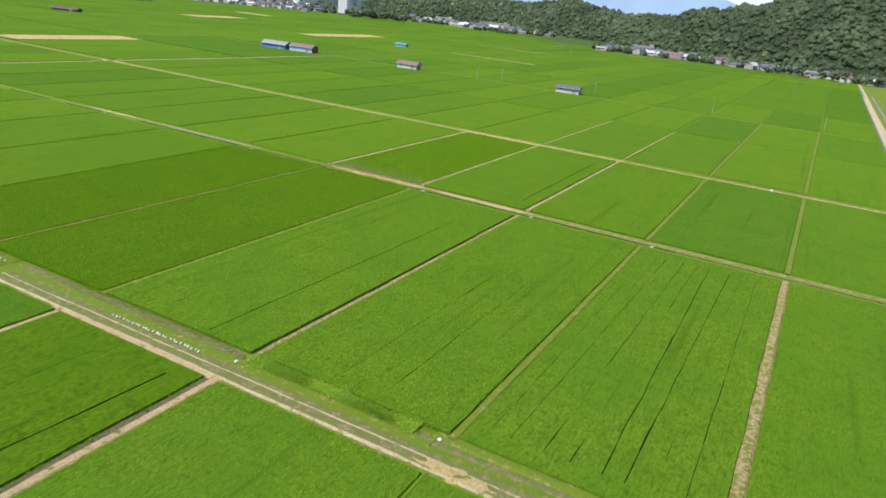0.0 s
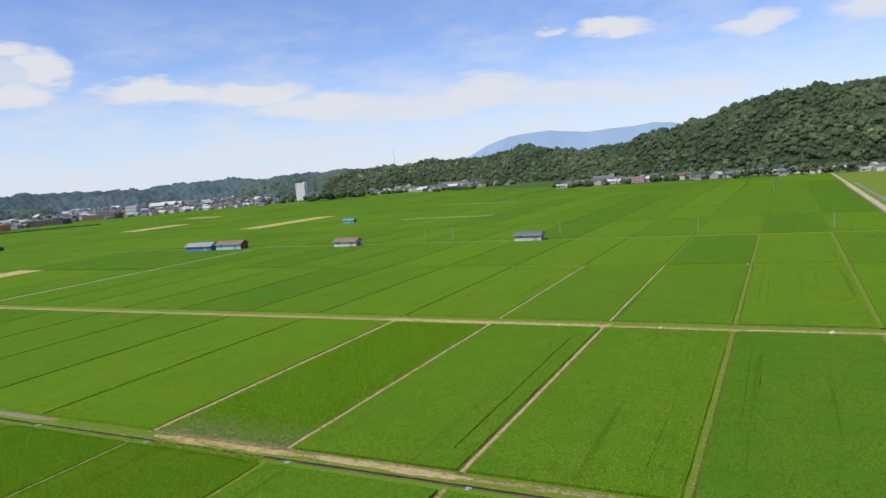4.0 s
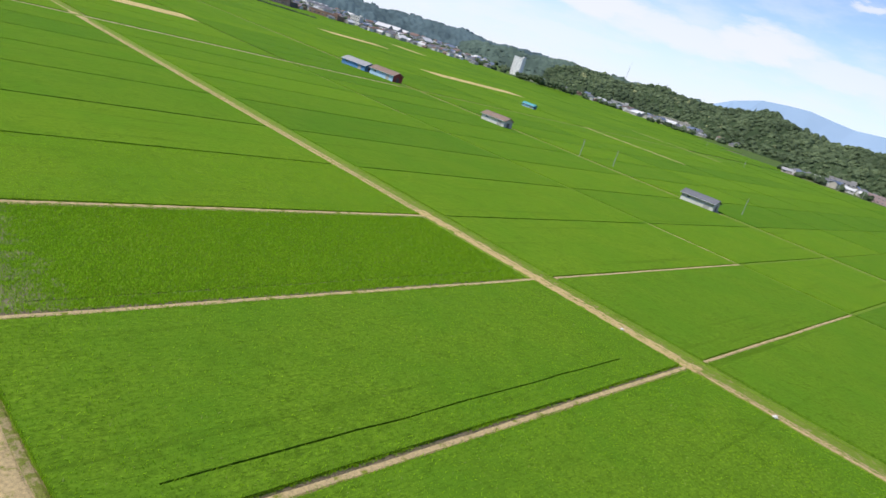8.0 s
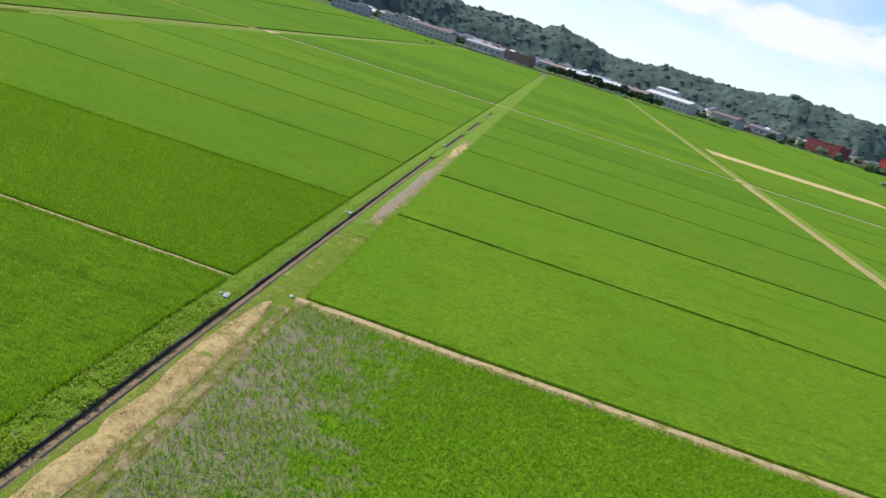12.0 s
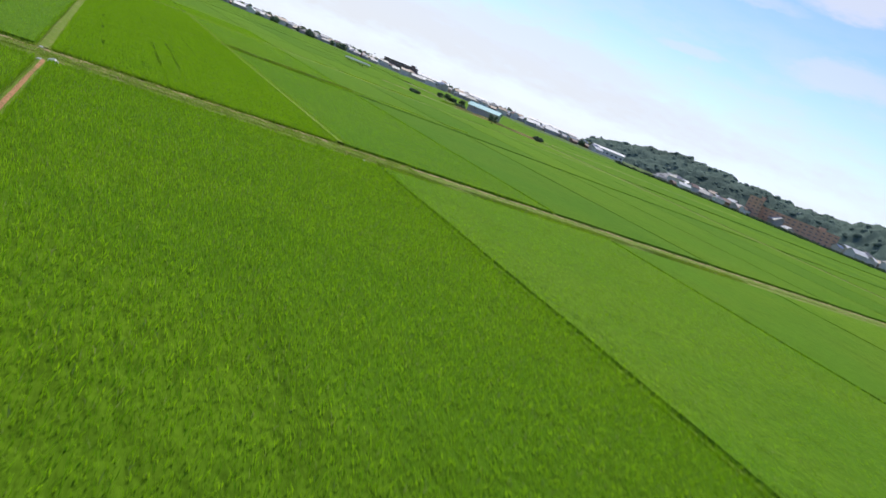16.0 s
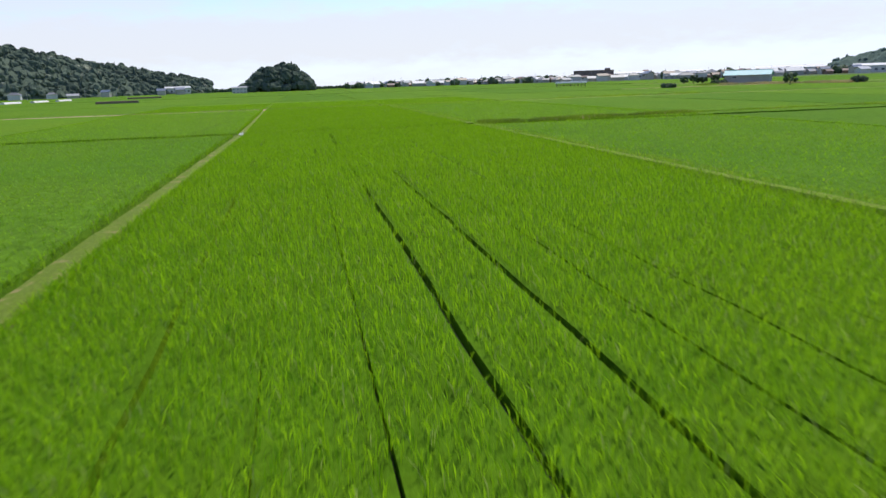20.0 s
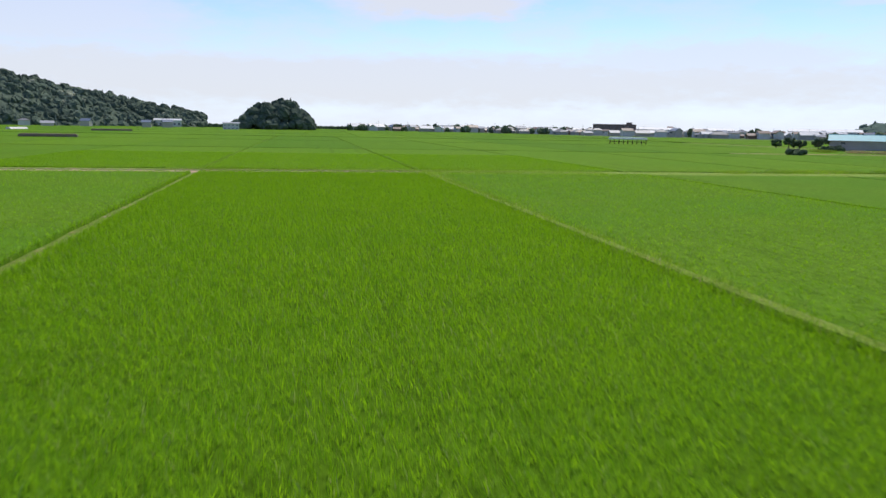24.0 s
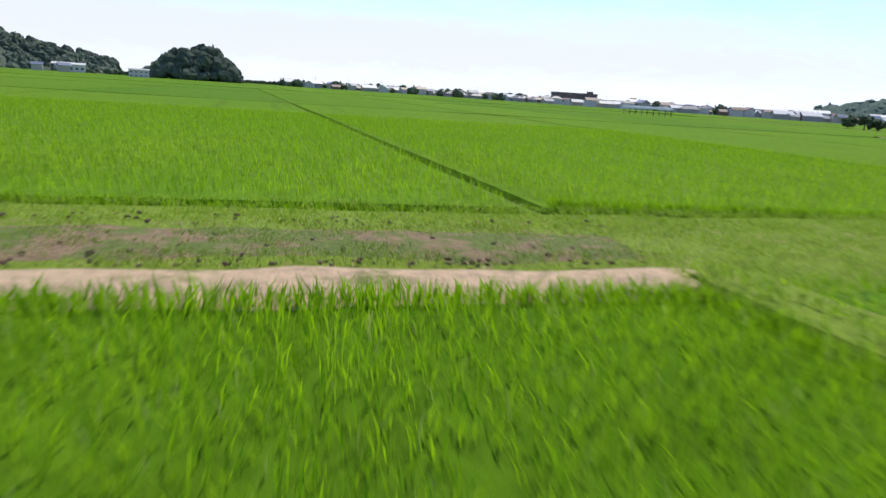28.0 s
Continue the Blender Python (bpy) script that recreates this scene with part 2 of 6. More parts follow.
# ---- materials ----
def rice_material(name, light, dark, bare=None):
    """Rice canopy seen from above: streaks along the planted rows, patches of growth, a rough grain of leaves. bare: y up to which mud shows."""
    n = Nodes(name)
    big = n.noise(0.055, 5, 0.62)
    lane = n.noise(0.42, 3, 0.6, vector=n.scaled(1.0, 0.03, 1.0))
    streak = n.noise(1.9, 4, 0.65, vector=n.scaled(1.0, 0.06, 1.0))
    mid = n.noise(0.55, 5, 0.68)
    grain = n.noise(2.6, 5, 0.78, vector=n.scaled(1.0, 0.6, 1.0))
    low = tuple(c * 0.5 for c in dark)
    col = n.mix(n.ramp(grain, 0.34, 0.60), tuple(c * 0.62 for c in dark), tuple(c * 1.06 for c in light))
    col = n.mix(n.ramp(streak, 0.42, 0.68, 0.0, 0.45), col, dark)
    col = n.mix(n.ramp(big, 0.42, 0.60, 0.0, 0.7), col, tuple(c * k for c, k in zip(dark, (0.92, 1.05, 1.0))))
    col = n.mix(n.ramp(lane, 0.60, 0.72, 0.0, 0.55), col, low)
    col = n.mix(n.ramp(n.noise(0.16, 4, 0.6), 0.5, 0.68, 0.0, 0.4), col, tuple(c * 0.85 for c in dark))
    col = n.mix(n.ramp(mid, 0.54, 0.74, 0.0, 0.6), col, low)
    col = n.mix(n.ramp(grain, 0.38, 0.29, 0.0, 0.85), col, low)
    row = n.noise(5.5, 3, 0.7, vector=n.scaled(1.0, 0.10, 1.0))
    col = n.mix(n.ramp(row, 0.52, 0.66, 0.0, 0.55), col, low)
    col = n.mix(n.ramp(n.noise(1.3, 4, 0.75, vector=n.scaled(1.0, 0.35, 1.0)), 0.58, 0.72, 0.0, 0.6), col, tuple(c * 0.8 for c in low))
    if bare:
        y = n.node("ShaderNodeSeparateXYZ", Vector=n.place()).outputs["Y"]
        mask = n.math("ADD", n.noise(0.5, 5, 0.7), n.ramp(y, 2.0, bare, -0.25, 0.25))
        col = n.mix(n.ramp(mask, 0.38, 0.54, 1.0, 0.0), col, (0.215, 0.180, 0.120))
    n.bump(n.math("ADD", n.math("ADD", grain, mid), n.math("MULTIPLY", streak, 0.6)), 0.45, 0.2)
    n.bsdf.inputs["Sheen Weight"].default_value = 0.19
    n.bsdf.inputs["Sheen Roughness"].default_value = 0.45
    n.bsdf.inputs["Sheen Tint"].default_value = (0.52, 0.80, 0.02, 1)
    return n.done(col, 0.85, 0.0, 0.02)


RICE = {
    "light": rice_material("rice_light", (0.153, 0.260, 0.0145), (0.103, 0.190, 0.0102)),
    "mid": rice_material("rice_mid", (0.137, 0.240, 0.0145), (0.088, 0.173, 0.0102)),
    "dark": rice_material("rice_dark", (0.115, 0.218, 0.0145), (0.073, 0.154, 0.0102)),
    "sparse": rice_material("rice_sparse", (0.150, 0.258, 0.0130), (0.102, 0.190, 0.0090), 17.0),
    # darker green paints in the shade seen between upright leaves
    "under": rice_material("rice_gap_shade", (0.108, 0.198, 0.0080), (0.070, 0.140, 0.0055)),
}


def blade_material(name, light, dark, straw, share=0.94):
    """Thin leaves: matt with some light passing through, a few of them dry."""
    n = Nodes(name)
    r = n.island()
    col = n.mix(n.ramp(r, 0.0, 0.9), tuple(c * 0.8 for c in dark), light)
    col = n.mix(n.ramp(r, share, share + 0.01), col, straw)
    col = n.mix(n.ramp(n.noise(0.22, 4, 0.6), 0.38, 0.7, 0, 0.35), col, dark)
    n.done(col, 0.55, 0.0, 0.12)
    thin = n.node("ShaderNodeBsdfTranslucent", Color=col)
    both = n.node("ShaderNodeMixShader", Fac=0.42)
    n.nt.links.new(n.bsdf.outputs[0], both.inputs[1])
    n.nt.links.new(thin.outputs[0], both.inputs[2])
    n.nt.links.new(both.outputs[0], n.nt.nodes["Material Output"].inputs["Surface"])
    return n.mat


BLADE = blade_material("rice_leaf", (0.400, 0.640, 0.012), (0.210, 0.400, 0.008), (0.36, 0.42, 0.10))
BLADE_DARK = blade_material("rice_leaf_deep", (0.370, 0.602, 0.013), (0.190, 0.366, 0.009), (0.28, 0.33, 0.08))
STRAW_BLADE = blade_material("dry_leaf", (0.68, 0.53, 0.27), (0.48, 0.36, 0.17), (0.20, 0.26, 0.06), 0.8)
BLADE_THIN = blade_material("thin_rice_leaf", (0.360, 0.590, 0.016), (0.210, 0.400, 0.011), (0.30, 0.36, 0.09))
BANK_BLADE = blade_material("bank_leaf", (0.400, 0.550, 0.040), (0.260, 0.410, 0.025), (0.52, 0.50, 0.18))
LUSH_BLADE = blade_material("weed_leaf", (0.50, 0.72, 0.07), (0.32, 0.52, 0.04), (0.62, 0.60, 0.16))
GRASS_BLADE = blade_material("verge_leaf", (0.310, 0.420, 0.034), (0.180, 0.280, 0.022), (0.46, 0.39, 0.16))


def soil_material(name, color, grass, share, scale=0.8):
    """Trodden earth with grass of a given share, in clumps."""
    n = Nodes(name)
    earth = n.mix(n.ramp(n.noise(3.2, 6, 0.75), 0.4, 0.7), color, tuple(c * 0.5 for c in color))
    earth = n.mix(n.ramp(n.noise(40, 2), 0.5, 0.8, 0, 0.6), earth, tuple(min(1, c * 1.25) for c in color))
    green = n.mix(n.ramp(n.noise(9, 4, 0.7), 0.3, 0.7), grass, tuple(c * 0.5 for c in grass))
    mask = n.ramp(n.noise(scale, 5, 0.7), 0.62 - 0.4 * share, 0.72 - 0.4 * share)
    n.bump(n.math("ADD", n.noise(9, 4, 0.7), n.noise(60, 2)), 0.8, 0.06)
    return n.done(n.mix(mask, earth, green), 0.9, 0.0, 0.15)


RED_EARTH = soil_material("red_earth", (0.56, 0.29, 0.13), (0.20, 0.26, 0.03), 0.15, 0.8)
STRAW = soil_material("dry_cut_grass", (0.60, 0.44, 0.18), (0.27, 0.31, 0.04), 0.14, 0.5)
DIRT = soil_material("pale_earth", (0.60, 0.44, 0.21), (0.26, 0.29, 0.03), 0.2, 0.7)
PALE = soil_material("pale_wheel_line", (0.66, 0.54, 0.30), (0.30, 0.32, 0.05), 0.2, 0.7)
ORANGE = soil_material("orange_earth", (0.66, 0.46, 0.23), (0.26, 0.27, 0.05), 0.1, 0.6)
VERGE = soil_material("verge_grass", (0.42, 0.33, 0.13), (0.22, 0.31, 0.025), 0.68, 0.9)
DIRT_GREEN = soil_material("trodden_green_earth", (0.43, 0.33, 0.16), (0.26, 0.275, 0.05), 0.45, 1.1)
STRAW_GREEN = soil_material("mown_grass", (0.52, 0.37, 0.17), (0.25, 0.30, 0.04), 0.4, 1.6)
TRACK_GRASS = soil_material("trodden_olive_grass", (0.36, 0.29, 0.15), (0.25, 0.27, 0.065), 0.6, 0.9)
BANK = soil_material("green_bank", (0.34, 0.28, 0.10), (0.21, 0.33, 0.022), 0.9, 0.9)
BANK_PALE = soil_material("pale_grass_bank", (0.42, 0.35, 0.12), (0.27, 0.38, 0.03), 0.82, 1.2)
MUD = soil_material("grey_mud", (0.215, 0.175, 0.105), (0.08, 0.14, 0.02), 0.12, 1.2)
MUD_PALE = soil_material("pale_dry_mud", (0.36, 0.29, 0.18), (0.18, 0.24, 0.05), 0.1, 0.9)
EARTH_PALE = soil_material("bare_pale_earth", (0.70, 0.49, 0.29), (0.30, 0.30, 0.08), 0.08, 0.7)
MOWN = soil_material("mown_brown_grass", (0.33, 0.23, 0.12), (0.20, 0.26, 0.05), 0.5, 1.1)
GARDEN = soil_material("garden_ground", (0.24, 0.21, 0.12), (0.11, 0.17, 0.03), 0.85, 0.12)
STUBBLE = soil_material("dry_stubble", (0.62, 0.47, 0.18), (0.36, 0.34, 0.08), 0.2, 0.2)
PLAIN = soil_material("plain_earth", (0.17, 0.20, 0.06), (0.10, 0.20, 0.02), 0.6, 0.05)
CONCRETE = paint("weathered_concrete", (0.46, 0.45, 0.42), 0.85, 0.0, 0.35, 1.5)
WHITE_SACK = paint("white_sacking", (0.80, 0.74, 0.65), 0.6, 0.0, 0.2, 4)
PALE_STONE = paint("pale_broken_stone", (0.86, 0.75, 0.58), 0.85, 0.0, 0.2, 4)
WATER = Nodes("ditch_water").done((0.24, 0.17, 0.09), 0.6, 0.0, 0.05)
# near-black colour stands in for the shade on the ditch sides
DARK_WALL = paint("painted_ditch_shade", (0.055, 0.05, 0.035), 0.7, 0.0, 0.4, 3)


# ---- plan ----
COLS = [-234, -206, -178, -150, -121, -90.3, -61.3, -30.6, -1.2, 28.7, 58.0, 87.2, 116.0]
PLAIN_EDGE = [(116, 905), (50, 880), (-100, 915), (-230, 955), (-420, 1100), (-600, 1330), (-720, 1300), (-750, 1010), (-1000, 1000), (-1118, 900),
              (-975, 554), (-906, 353), (-850, 103), (-745, -12), (-750, -130), (-770, -260), (-700, -420), (-600, -600), (-434, -650), (-371, -777),
              (-300, -870), (-195, -1262), (0, -1320), (215, -1400), (240, -985), (347, -1000), (300, -720), (330, -300), (330, 150), (118, 300)]
BANDS = {"A": (92.2, 181.3), "B": (1.7, 84.6), "C": (-91.4, -4.5), "D": (-181.2, -99.2), "E": (-266.2, -184.4), "F": (-357, -273.6), "G": (-446, -359), "H": (-535, -448),
         "P": (184.2, 269.5), "Q": (277, 364), "R": (366, 455), "S": (458, 548), "T": (550, 640)}
TONES = {"A": "mid mid light mid dark mid light light mid mid light light", "B": "mid dark mid mid mid light light sparse mid mid dark mid",
         "C": "mid light mid light mid mid mid mid mid mid mid mid", "D": "mid dark mid mid dark dark mid dark under mid mid dark",
         "E": "mid mid light dark mid mid mid mid light mid mid dark", "F": "light mid mid light light light light light mid mid light mid",
         "P": "dark mid dark mid mid light mid light light dark light mid", "Q": "mid dark mid light mid light dark light mid light dark light"}


def inside(x, y):
    c = False
    for (x0, y0), (x1, y1) in zip(PLAIN_EDGE, PLAIN_EDGE[1:] + PLAIN_EDGE[:1]):
        if (y0 > y) != (y1 > y) and x < x0 + (y - y0) / (y1 - y0) * (x1 - x0):
            c = not c
    return c


def bank_x(i, y):
    """Where the bank i lies at y: straight towards +y, drifting sideways beyond the long track."""
    if y > -95:
        return COLS[i] + (1.7 * min(max((-y - 4) / 88, 0), 1) if i == 6 else 0)
    east = float(np.interp(-y, (95, 184, 270, 357, 535), (-30.0, -28.3, -24.4, -21.5, -17.0)))
    west = float(np.interp(-y, (95, 184, 270, 357, 535), (-57.8, -54.5, -51.6, -49.3, -45.0)))
    return west - 29.3 * (6 - i) if i <= 6 else east + 29.5 * (i - 7)


def slab(name, label, x0, x1, y0, y1, z0, z1, material):
    return tagged(part(name, boxed((x0, x1, y0, y1, z0, z1)), material), label, "soil", kind="structure")


def sheet():
    bm = bmesh.new()
    bmesh.ops.create_grid(bm, x_segments=2, y_segments=2, size=4800)
    bmesh.ops.translate(bm, vec=(0, 0, -0.6), verts=bm.verts)
    tagged(part("ground", bm, PLAIN), "flat green farmland earth that reaches the hills", "ground", kind="structure")
    slab("field_soil", "dark wet paddy soil under the rice", -1150, 340, -1.75, 1400, -0.59, -0.12, MUD)
    slab("field_soil", "dark wet paddy soil under the rice", -1150, 340, -93.1, -2.45, -0.59, -0.12, MUD)
    slab("field_soil", "dark wet paddy soil under the rice", -1150, 340, -1420, -93.7, -0.59, -0.12, MUD)
    slab("ditch_fill", "grassed-over earth where the ditch ends", -1150, 56, -93.69, -93.11, -0.59, -0.121, BANK)
    slab("ditch_water", "still water in the irrigation ditch", -205, -57.5, -2.448, -1.752, -0.59, -0.33, WATER)
    slab("ditch_fill", "grassed-over earth where the ditch ends", -1150, -205.1, -2.448, -1.752, -0.59, -0.121, BANK)
    slab("ditch_water", "still brown water in the irrigation ditch", -57.49, 340, -2.449, -1.751, -0.59, -0.33, WATER)
    slab("ditch_water", "shallow brown water in the roadside ditch", 56, 340, -93.69, -93.11, -0.59, -0.45, WATER)


sheet()


def margin():
    """Rough grass and gardens from the edge of the paddies outwards."""
    inner = [Vector((x, y, -0.10)) for x, y in PLAIN_EDGE]
    mid = Vector((-300, 0, -0.10))
    outer = [mid + (p - mid) * 1.75 for p in inner]
    n = len(inner)
    tagged(raw("rough_grass", [v[:] for v in inner + outer], [(k, (k + 1) % n, n + (k + 1) % n, n + k) for k in range(n)], GARDEN), "rough grass and garden ground round the paddies", "grass", kind="structure")


margin()


def bank_half(band, i):
    """Half the open width that a bank leaves between its two paddies."""
    return {("B", 8): 0.6, ("B", 9): 0.6, ("A", 8): 0.55, ("A", 9): 0.5, ("B", 7): 0.7, ("B", 10): 0.8, ("D", 7): 0.75, ("C", 10): 0.75, ("C", 11): 0.9, ("A", 10): 0.8, ("B", 11): 0.8, ("A", 11): 0.8,
            ("D", 8): 0.7, ("D", 9): 0.85, ("C", 9): 0.6, ("C", 8): 0.75, ("B", 6): 0.5, ("B", 5): 0.5, ("C", 7): 0.6, ("E", 6): 0.4, ("E", 7): 0.6, ("P", 8): 0.7, ("P", 9): 0.7, ("P", 10): 0.8, ("P", 11): 0.8}.get((band, i), 0.34)


def canopy(left, right, y0, y1, tone, tracks=(), ends=None, top=0.36, cell=3.0):
    """One paddy: the closed canopy of the rice with cut sides; tracks: (x at the y0 end, x at the y1 end, width) of open wheel lines."""
    verts, faces = [], []

    def lerp(p, y):
        return p[0] + (p[1] - p[0]) * (y - y0) / (y1 - y0)

    def block(a, b, c, d):
        nx, ny = max(1, int((b[0] - a[0]) / cell)), max(1, int((d - c) / cell))
        base = len(verts)
        for j in range(ny + 1):
            y = c + (d - c) * j / ny
            xa, xb = lerp(a, y), lerp(b, y)
            for i in range(nx + 1):
                x = xa + (xb - xa) * i / nx
                edge = i in (0, nx) or j in (0, ny)
                wob = 0.10 * noise.noise((x * 0.9, y * 0.9, 3)) if edge else 0
                if tracks and top > 0.3 and i in (0, nx):
                    wob += 0.20 * noise.noise((round(x / 3), y * 0.11, 5)) + (0.08 if i else -0.08) * noise.noise((round(x / 3), y * 0.5, 8))
                z = top + 0.06 * noise.noise((x * 0.35, y * 0.35, 0)) - (0.08 if edge else 0)
                verts.append((x + wob, y + (wob if not tracks else 0), z))
        w = nx + 1
        for j in range(ny):
            for i in range(nx):
                k = base + j * w + i
                faces.append((k, k + 1, k + 1 + w, k + w))
        rim = [base + i for i in range(w)] + [base + nx + j * w for j in range(1, ny + 1)] + [base + ny * w + i for i in range(nx - 1, -1, -1)] + [base + j * w for j in range(ny - 1, 0, -1)]
        low = len(verts)
        mx, my = sum(verts[k][0] for k in rim) / len(rim), (c + d) / 2
        out = 0.16 if not tracks else 0.02
        verts.extend((verts[k][0] + math.copysign(out, verts[k][0] - mx) * (abs(verts[k][0] - mx) > 0.4), verts[k][1] + math.copysign(out, verts[k][1] - my), -0.12) for k in rim)
        for i in range(len(rim)):
            j = (i + 1) % len(rim)
            faces.append((rim[i], low + i, low + j, rim[j]))

    if tracks:
        ya, yb = ends or (y0, y1)
        if ya > y0:
            block(left, right, y0, ya)
        if yb < y1:
            block(left, right, yb, y1)
        sides = [left] + [(p + d * w / 2, q + d * w / 2) for p, q, w in tracks for d in (-1, 1)] + [right]
        for a, b in zip(sides[::2], sides[1::2]):
            block(a, b, ya, yb)
    else:
        block(left, right, y0, y1)
    ob = raw("rice_field", verts, faces, RICE[tone])
    words = {"light": "bright yellow-green rice paddy with a dense even canopy", "mid": "fresh green rice paddy in dense straight rows",
             "dark": "deep green rice paddy with a thick canopy", "under": "fresh green rice paddy with dense upright leaves", "sparse": "thin green rice paddy with bare mud showing"}
    return tagged(ob, words[tone], "rice field", "rice paddies of the plain", "stuff")


def leaves(name, parent, x, y, z, height, width, lean, material, seed, wind=(0.0, 0.0)):
    """Many bent, pointed leaves, one per given place (numpy arrays), as one mesh."""
    rng = np.random.default_rng(seed)
    n = len(x)
    turn, way = rng.uniform(0, 2 * np.pi, n), rng.uniform(0, 2 * np.pi, n)
    h = height * rng.uniform(0.7, 1.15, n)
    wd = width * rng.uniform(0.7, 1.3, n)
    far = lean * h * rng.uniform(0.2, 1.0, n)
    lx, ly = np.cos(way) * far + wind[0] * h, np.sin(way) * far + wind[1] * h
    u = np.stack([np.cos(turn), np.sin(turn), np.zeros(n)], 1) * wd[:, None] / 2
    base = np.stack([x, y, z], 1)
    mid = base + np.stack([lx * 0.3, ly * 0.3, h * 0.55], 1)
    tip = base + np.stack([lx, ly, h * (1 - 0.35 * lean * rng.uniform(0, 1, n))], 1)
    v = np.stack([base, mid - u, mid + u, tip], 1).reshape(-1, 3)
    k = np.arange(n)[:, None] * 4
    f = (k[:, :, None] + np.array([[0, 2, 1], [1, 2, 3]])).reshape(-1)
    me = bpy.data.meshes.new(name)
    me.vertices.add(len(v))
    me.vertices.foreach_set("co", v.astype(np.float32).ravel())
    me.loops.add(len(f))
    me.loops.foreach_set("vertex_index", f.astype(np.int32))
    me.polygons.add(len(f) // 3)
    me.polygons.foreach_set("loop_start", np.arange(0, len(f), 3, dtype=np.int32))
    me.update(calc_edges=True)
    me.materials.append(material)
    ob = new(name, me)
    if parent:
        ob.parent = parent
    ob["kind"] = "stuff"
    return ob


def planted(left, right, y0, y1, per_hill, gap, seed, tracks=(), ends=None, spread=0.085):
    """Places of leaves on hills of rice, in rows 0.3 m apart along the paddy."""
    rng = np.random.default_rng(seed)
    rows = np.arange(0.12, right[0] - left[0] - 0.1, 0.3)
    steps = np.arange(y0 + 0.1, y1 - 0.1, gap)
    r, s = np.meshgrid(rows, steps)
    r, s = r.ravel(), s.ravel()
    t = (s - y0) / (y1 - y0)
    share = r / (right[0] - left[0])
    x = (left[0] + (left[1] - left[0]) * t) * (1 - share) + (right[0] + (right[1] - right[0]) * t) * share
    for p, q, w in tracks:
        c = p + (q - p) * t
        keep = (abs(x - c) > w / 2 - 0.02) | (rng.uniform(0, 1, len(x)) < 0.14) | (s < (ends or (y0, y1))[0]) | (s > (ends or (y0, y1))[1])
        x, s, t = x[keep], s[keep], t[keep]
    x, s = np.repeat(x, per_hill), np.repeat(s, per_hill)
    return x + rng.normal(0, spread, len(x)), s + rng.normal(0, spread, len(x))


# wheel lines left in the crop: (x at the -y end, x at the +y end, width)
LINES_D = [(-48.6, -51.0, 0.04), (-46.6, -48.8, 0.04), (-44.3, -46.6, 0.09), (-42.2, -44.6, 0.10), (-40.1, -42.7, 0.18), (-37.9, -40.5, 0.19), (-36.0, -38.5, 0.07), (-34.0, -36.6, 0.03), (-31.4, -34.6, 0.13)]
LINES_E = [(-46.6, -45.6, 0.12), (-48.8, -47.8, 0.08)]
LINES_C = [(61.0, 61.0, 0.03), (63.4, 64.6, 0.07), (67.4, 68.0, 0.06), (70.5, 70.6, 0.03), (74.0, 73.0, 0.11), (76.4, 77.0, 0.10), (79.3, 79.3, 0.03), (82.6, 82.0, 0.07)]
SPECIAL = {
    ("D", 6): dict(tracks=LINES_D, ends=(-177.5, -100.5), top=0.24), ("E", 6): dict(tracks=LINES_E, ends=(-265.8, -248), top=0.24),
    ("C", 10): dict(tracks=LINES_C, ends=(-88, -9)), ("C", 6): dict(top=0.22), ("C", 7): dict(top=0.22),
    ("C", 9): dict(tracks=[(33, 33, 0.05), (40.3, 41.2, 0.08), (47, 47, 0.07)], ends=(-89, -44)), ("C", 8): dict(tracks=[(9.0, 9.6, 0.03), (19.2, 20.4, 0.17)], ends=(-90.4, -22), pull=0.35),
    ("D", 8): dict(tracks=[(11.0, 13.0, 0.05), (21.7, 23.85, 0.26)], ends=(-178, -101.6), pull=0.7), ("B", 10): dict(tracks=[(62.5, 62.3, 0.06), (64.4, 64.6, 0.04)], ends=(28, 74)),
    ("A", 10): dict(tracks=[(62, 62.2, 0.06), (64.2, 64.1, 0.06)], ends=(120, 168)), ("B", 8): dict(tracks=[(24.4, 23.4, 0.22)], ends=(8, 74), pull=0.4), ("B", 9): dict(tracks=[(52.0, 52.0, 0.03)], ends=(8, 70)),
}
# leaves on the paddies that the camera comes near: per hill, gap along the row, height, width, material
LEAFY = {("D", 6): (5, 0.21, 0.46, 0.026, BLADE), ("E", 6): (6, 0.20, 0.46, 0.022, BLADE), ("C", 6): (4, 0.26, 0.46, 0.036, BLADE_DARK), ("C", 7): (3, 0.28, 0.44, 0.036, BLADE_DARK),
         ("D", 5): (2, 0.5, 0.36, 0.040, BLADE), ("D", 7): (2, 0.6, 0.36, 0.034, BLADE_DARK), ("E", 5): (2, 0.5, 0.36, 0.040, BLADE), ("E", 7): (2, 0.6, 0.36, 0.034, BLADE),
         ("C", 5): (2, 0.5, 0.36, 0.04, BLADE), ("B", 6): (1, 0.4, 0.34, 0.06, BLADE)}
LEAFY.update({key: (1, 0.42, 0.32, 0.075, BLADE_DARK if key in (("B", 8), ("D", 9)) else BLADE) for key in (("B", 8), ("B", 9), ("C", 8), ("C", 9), ("D", 9))})


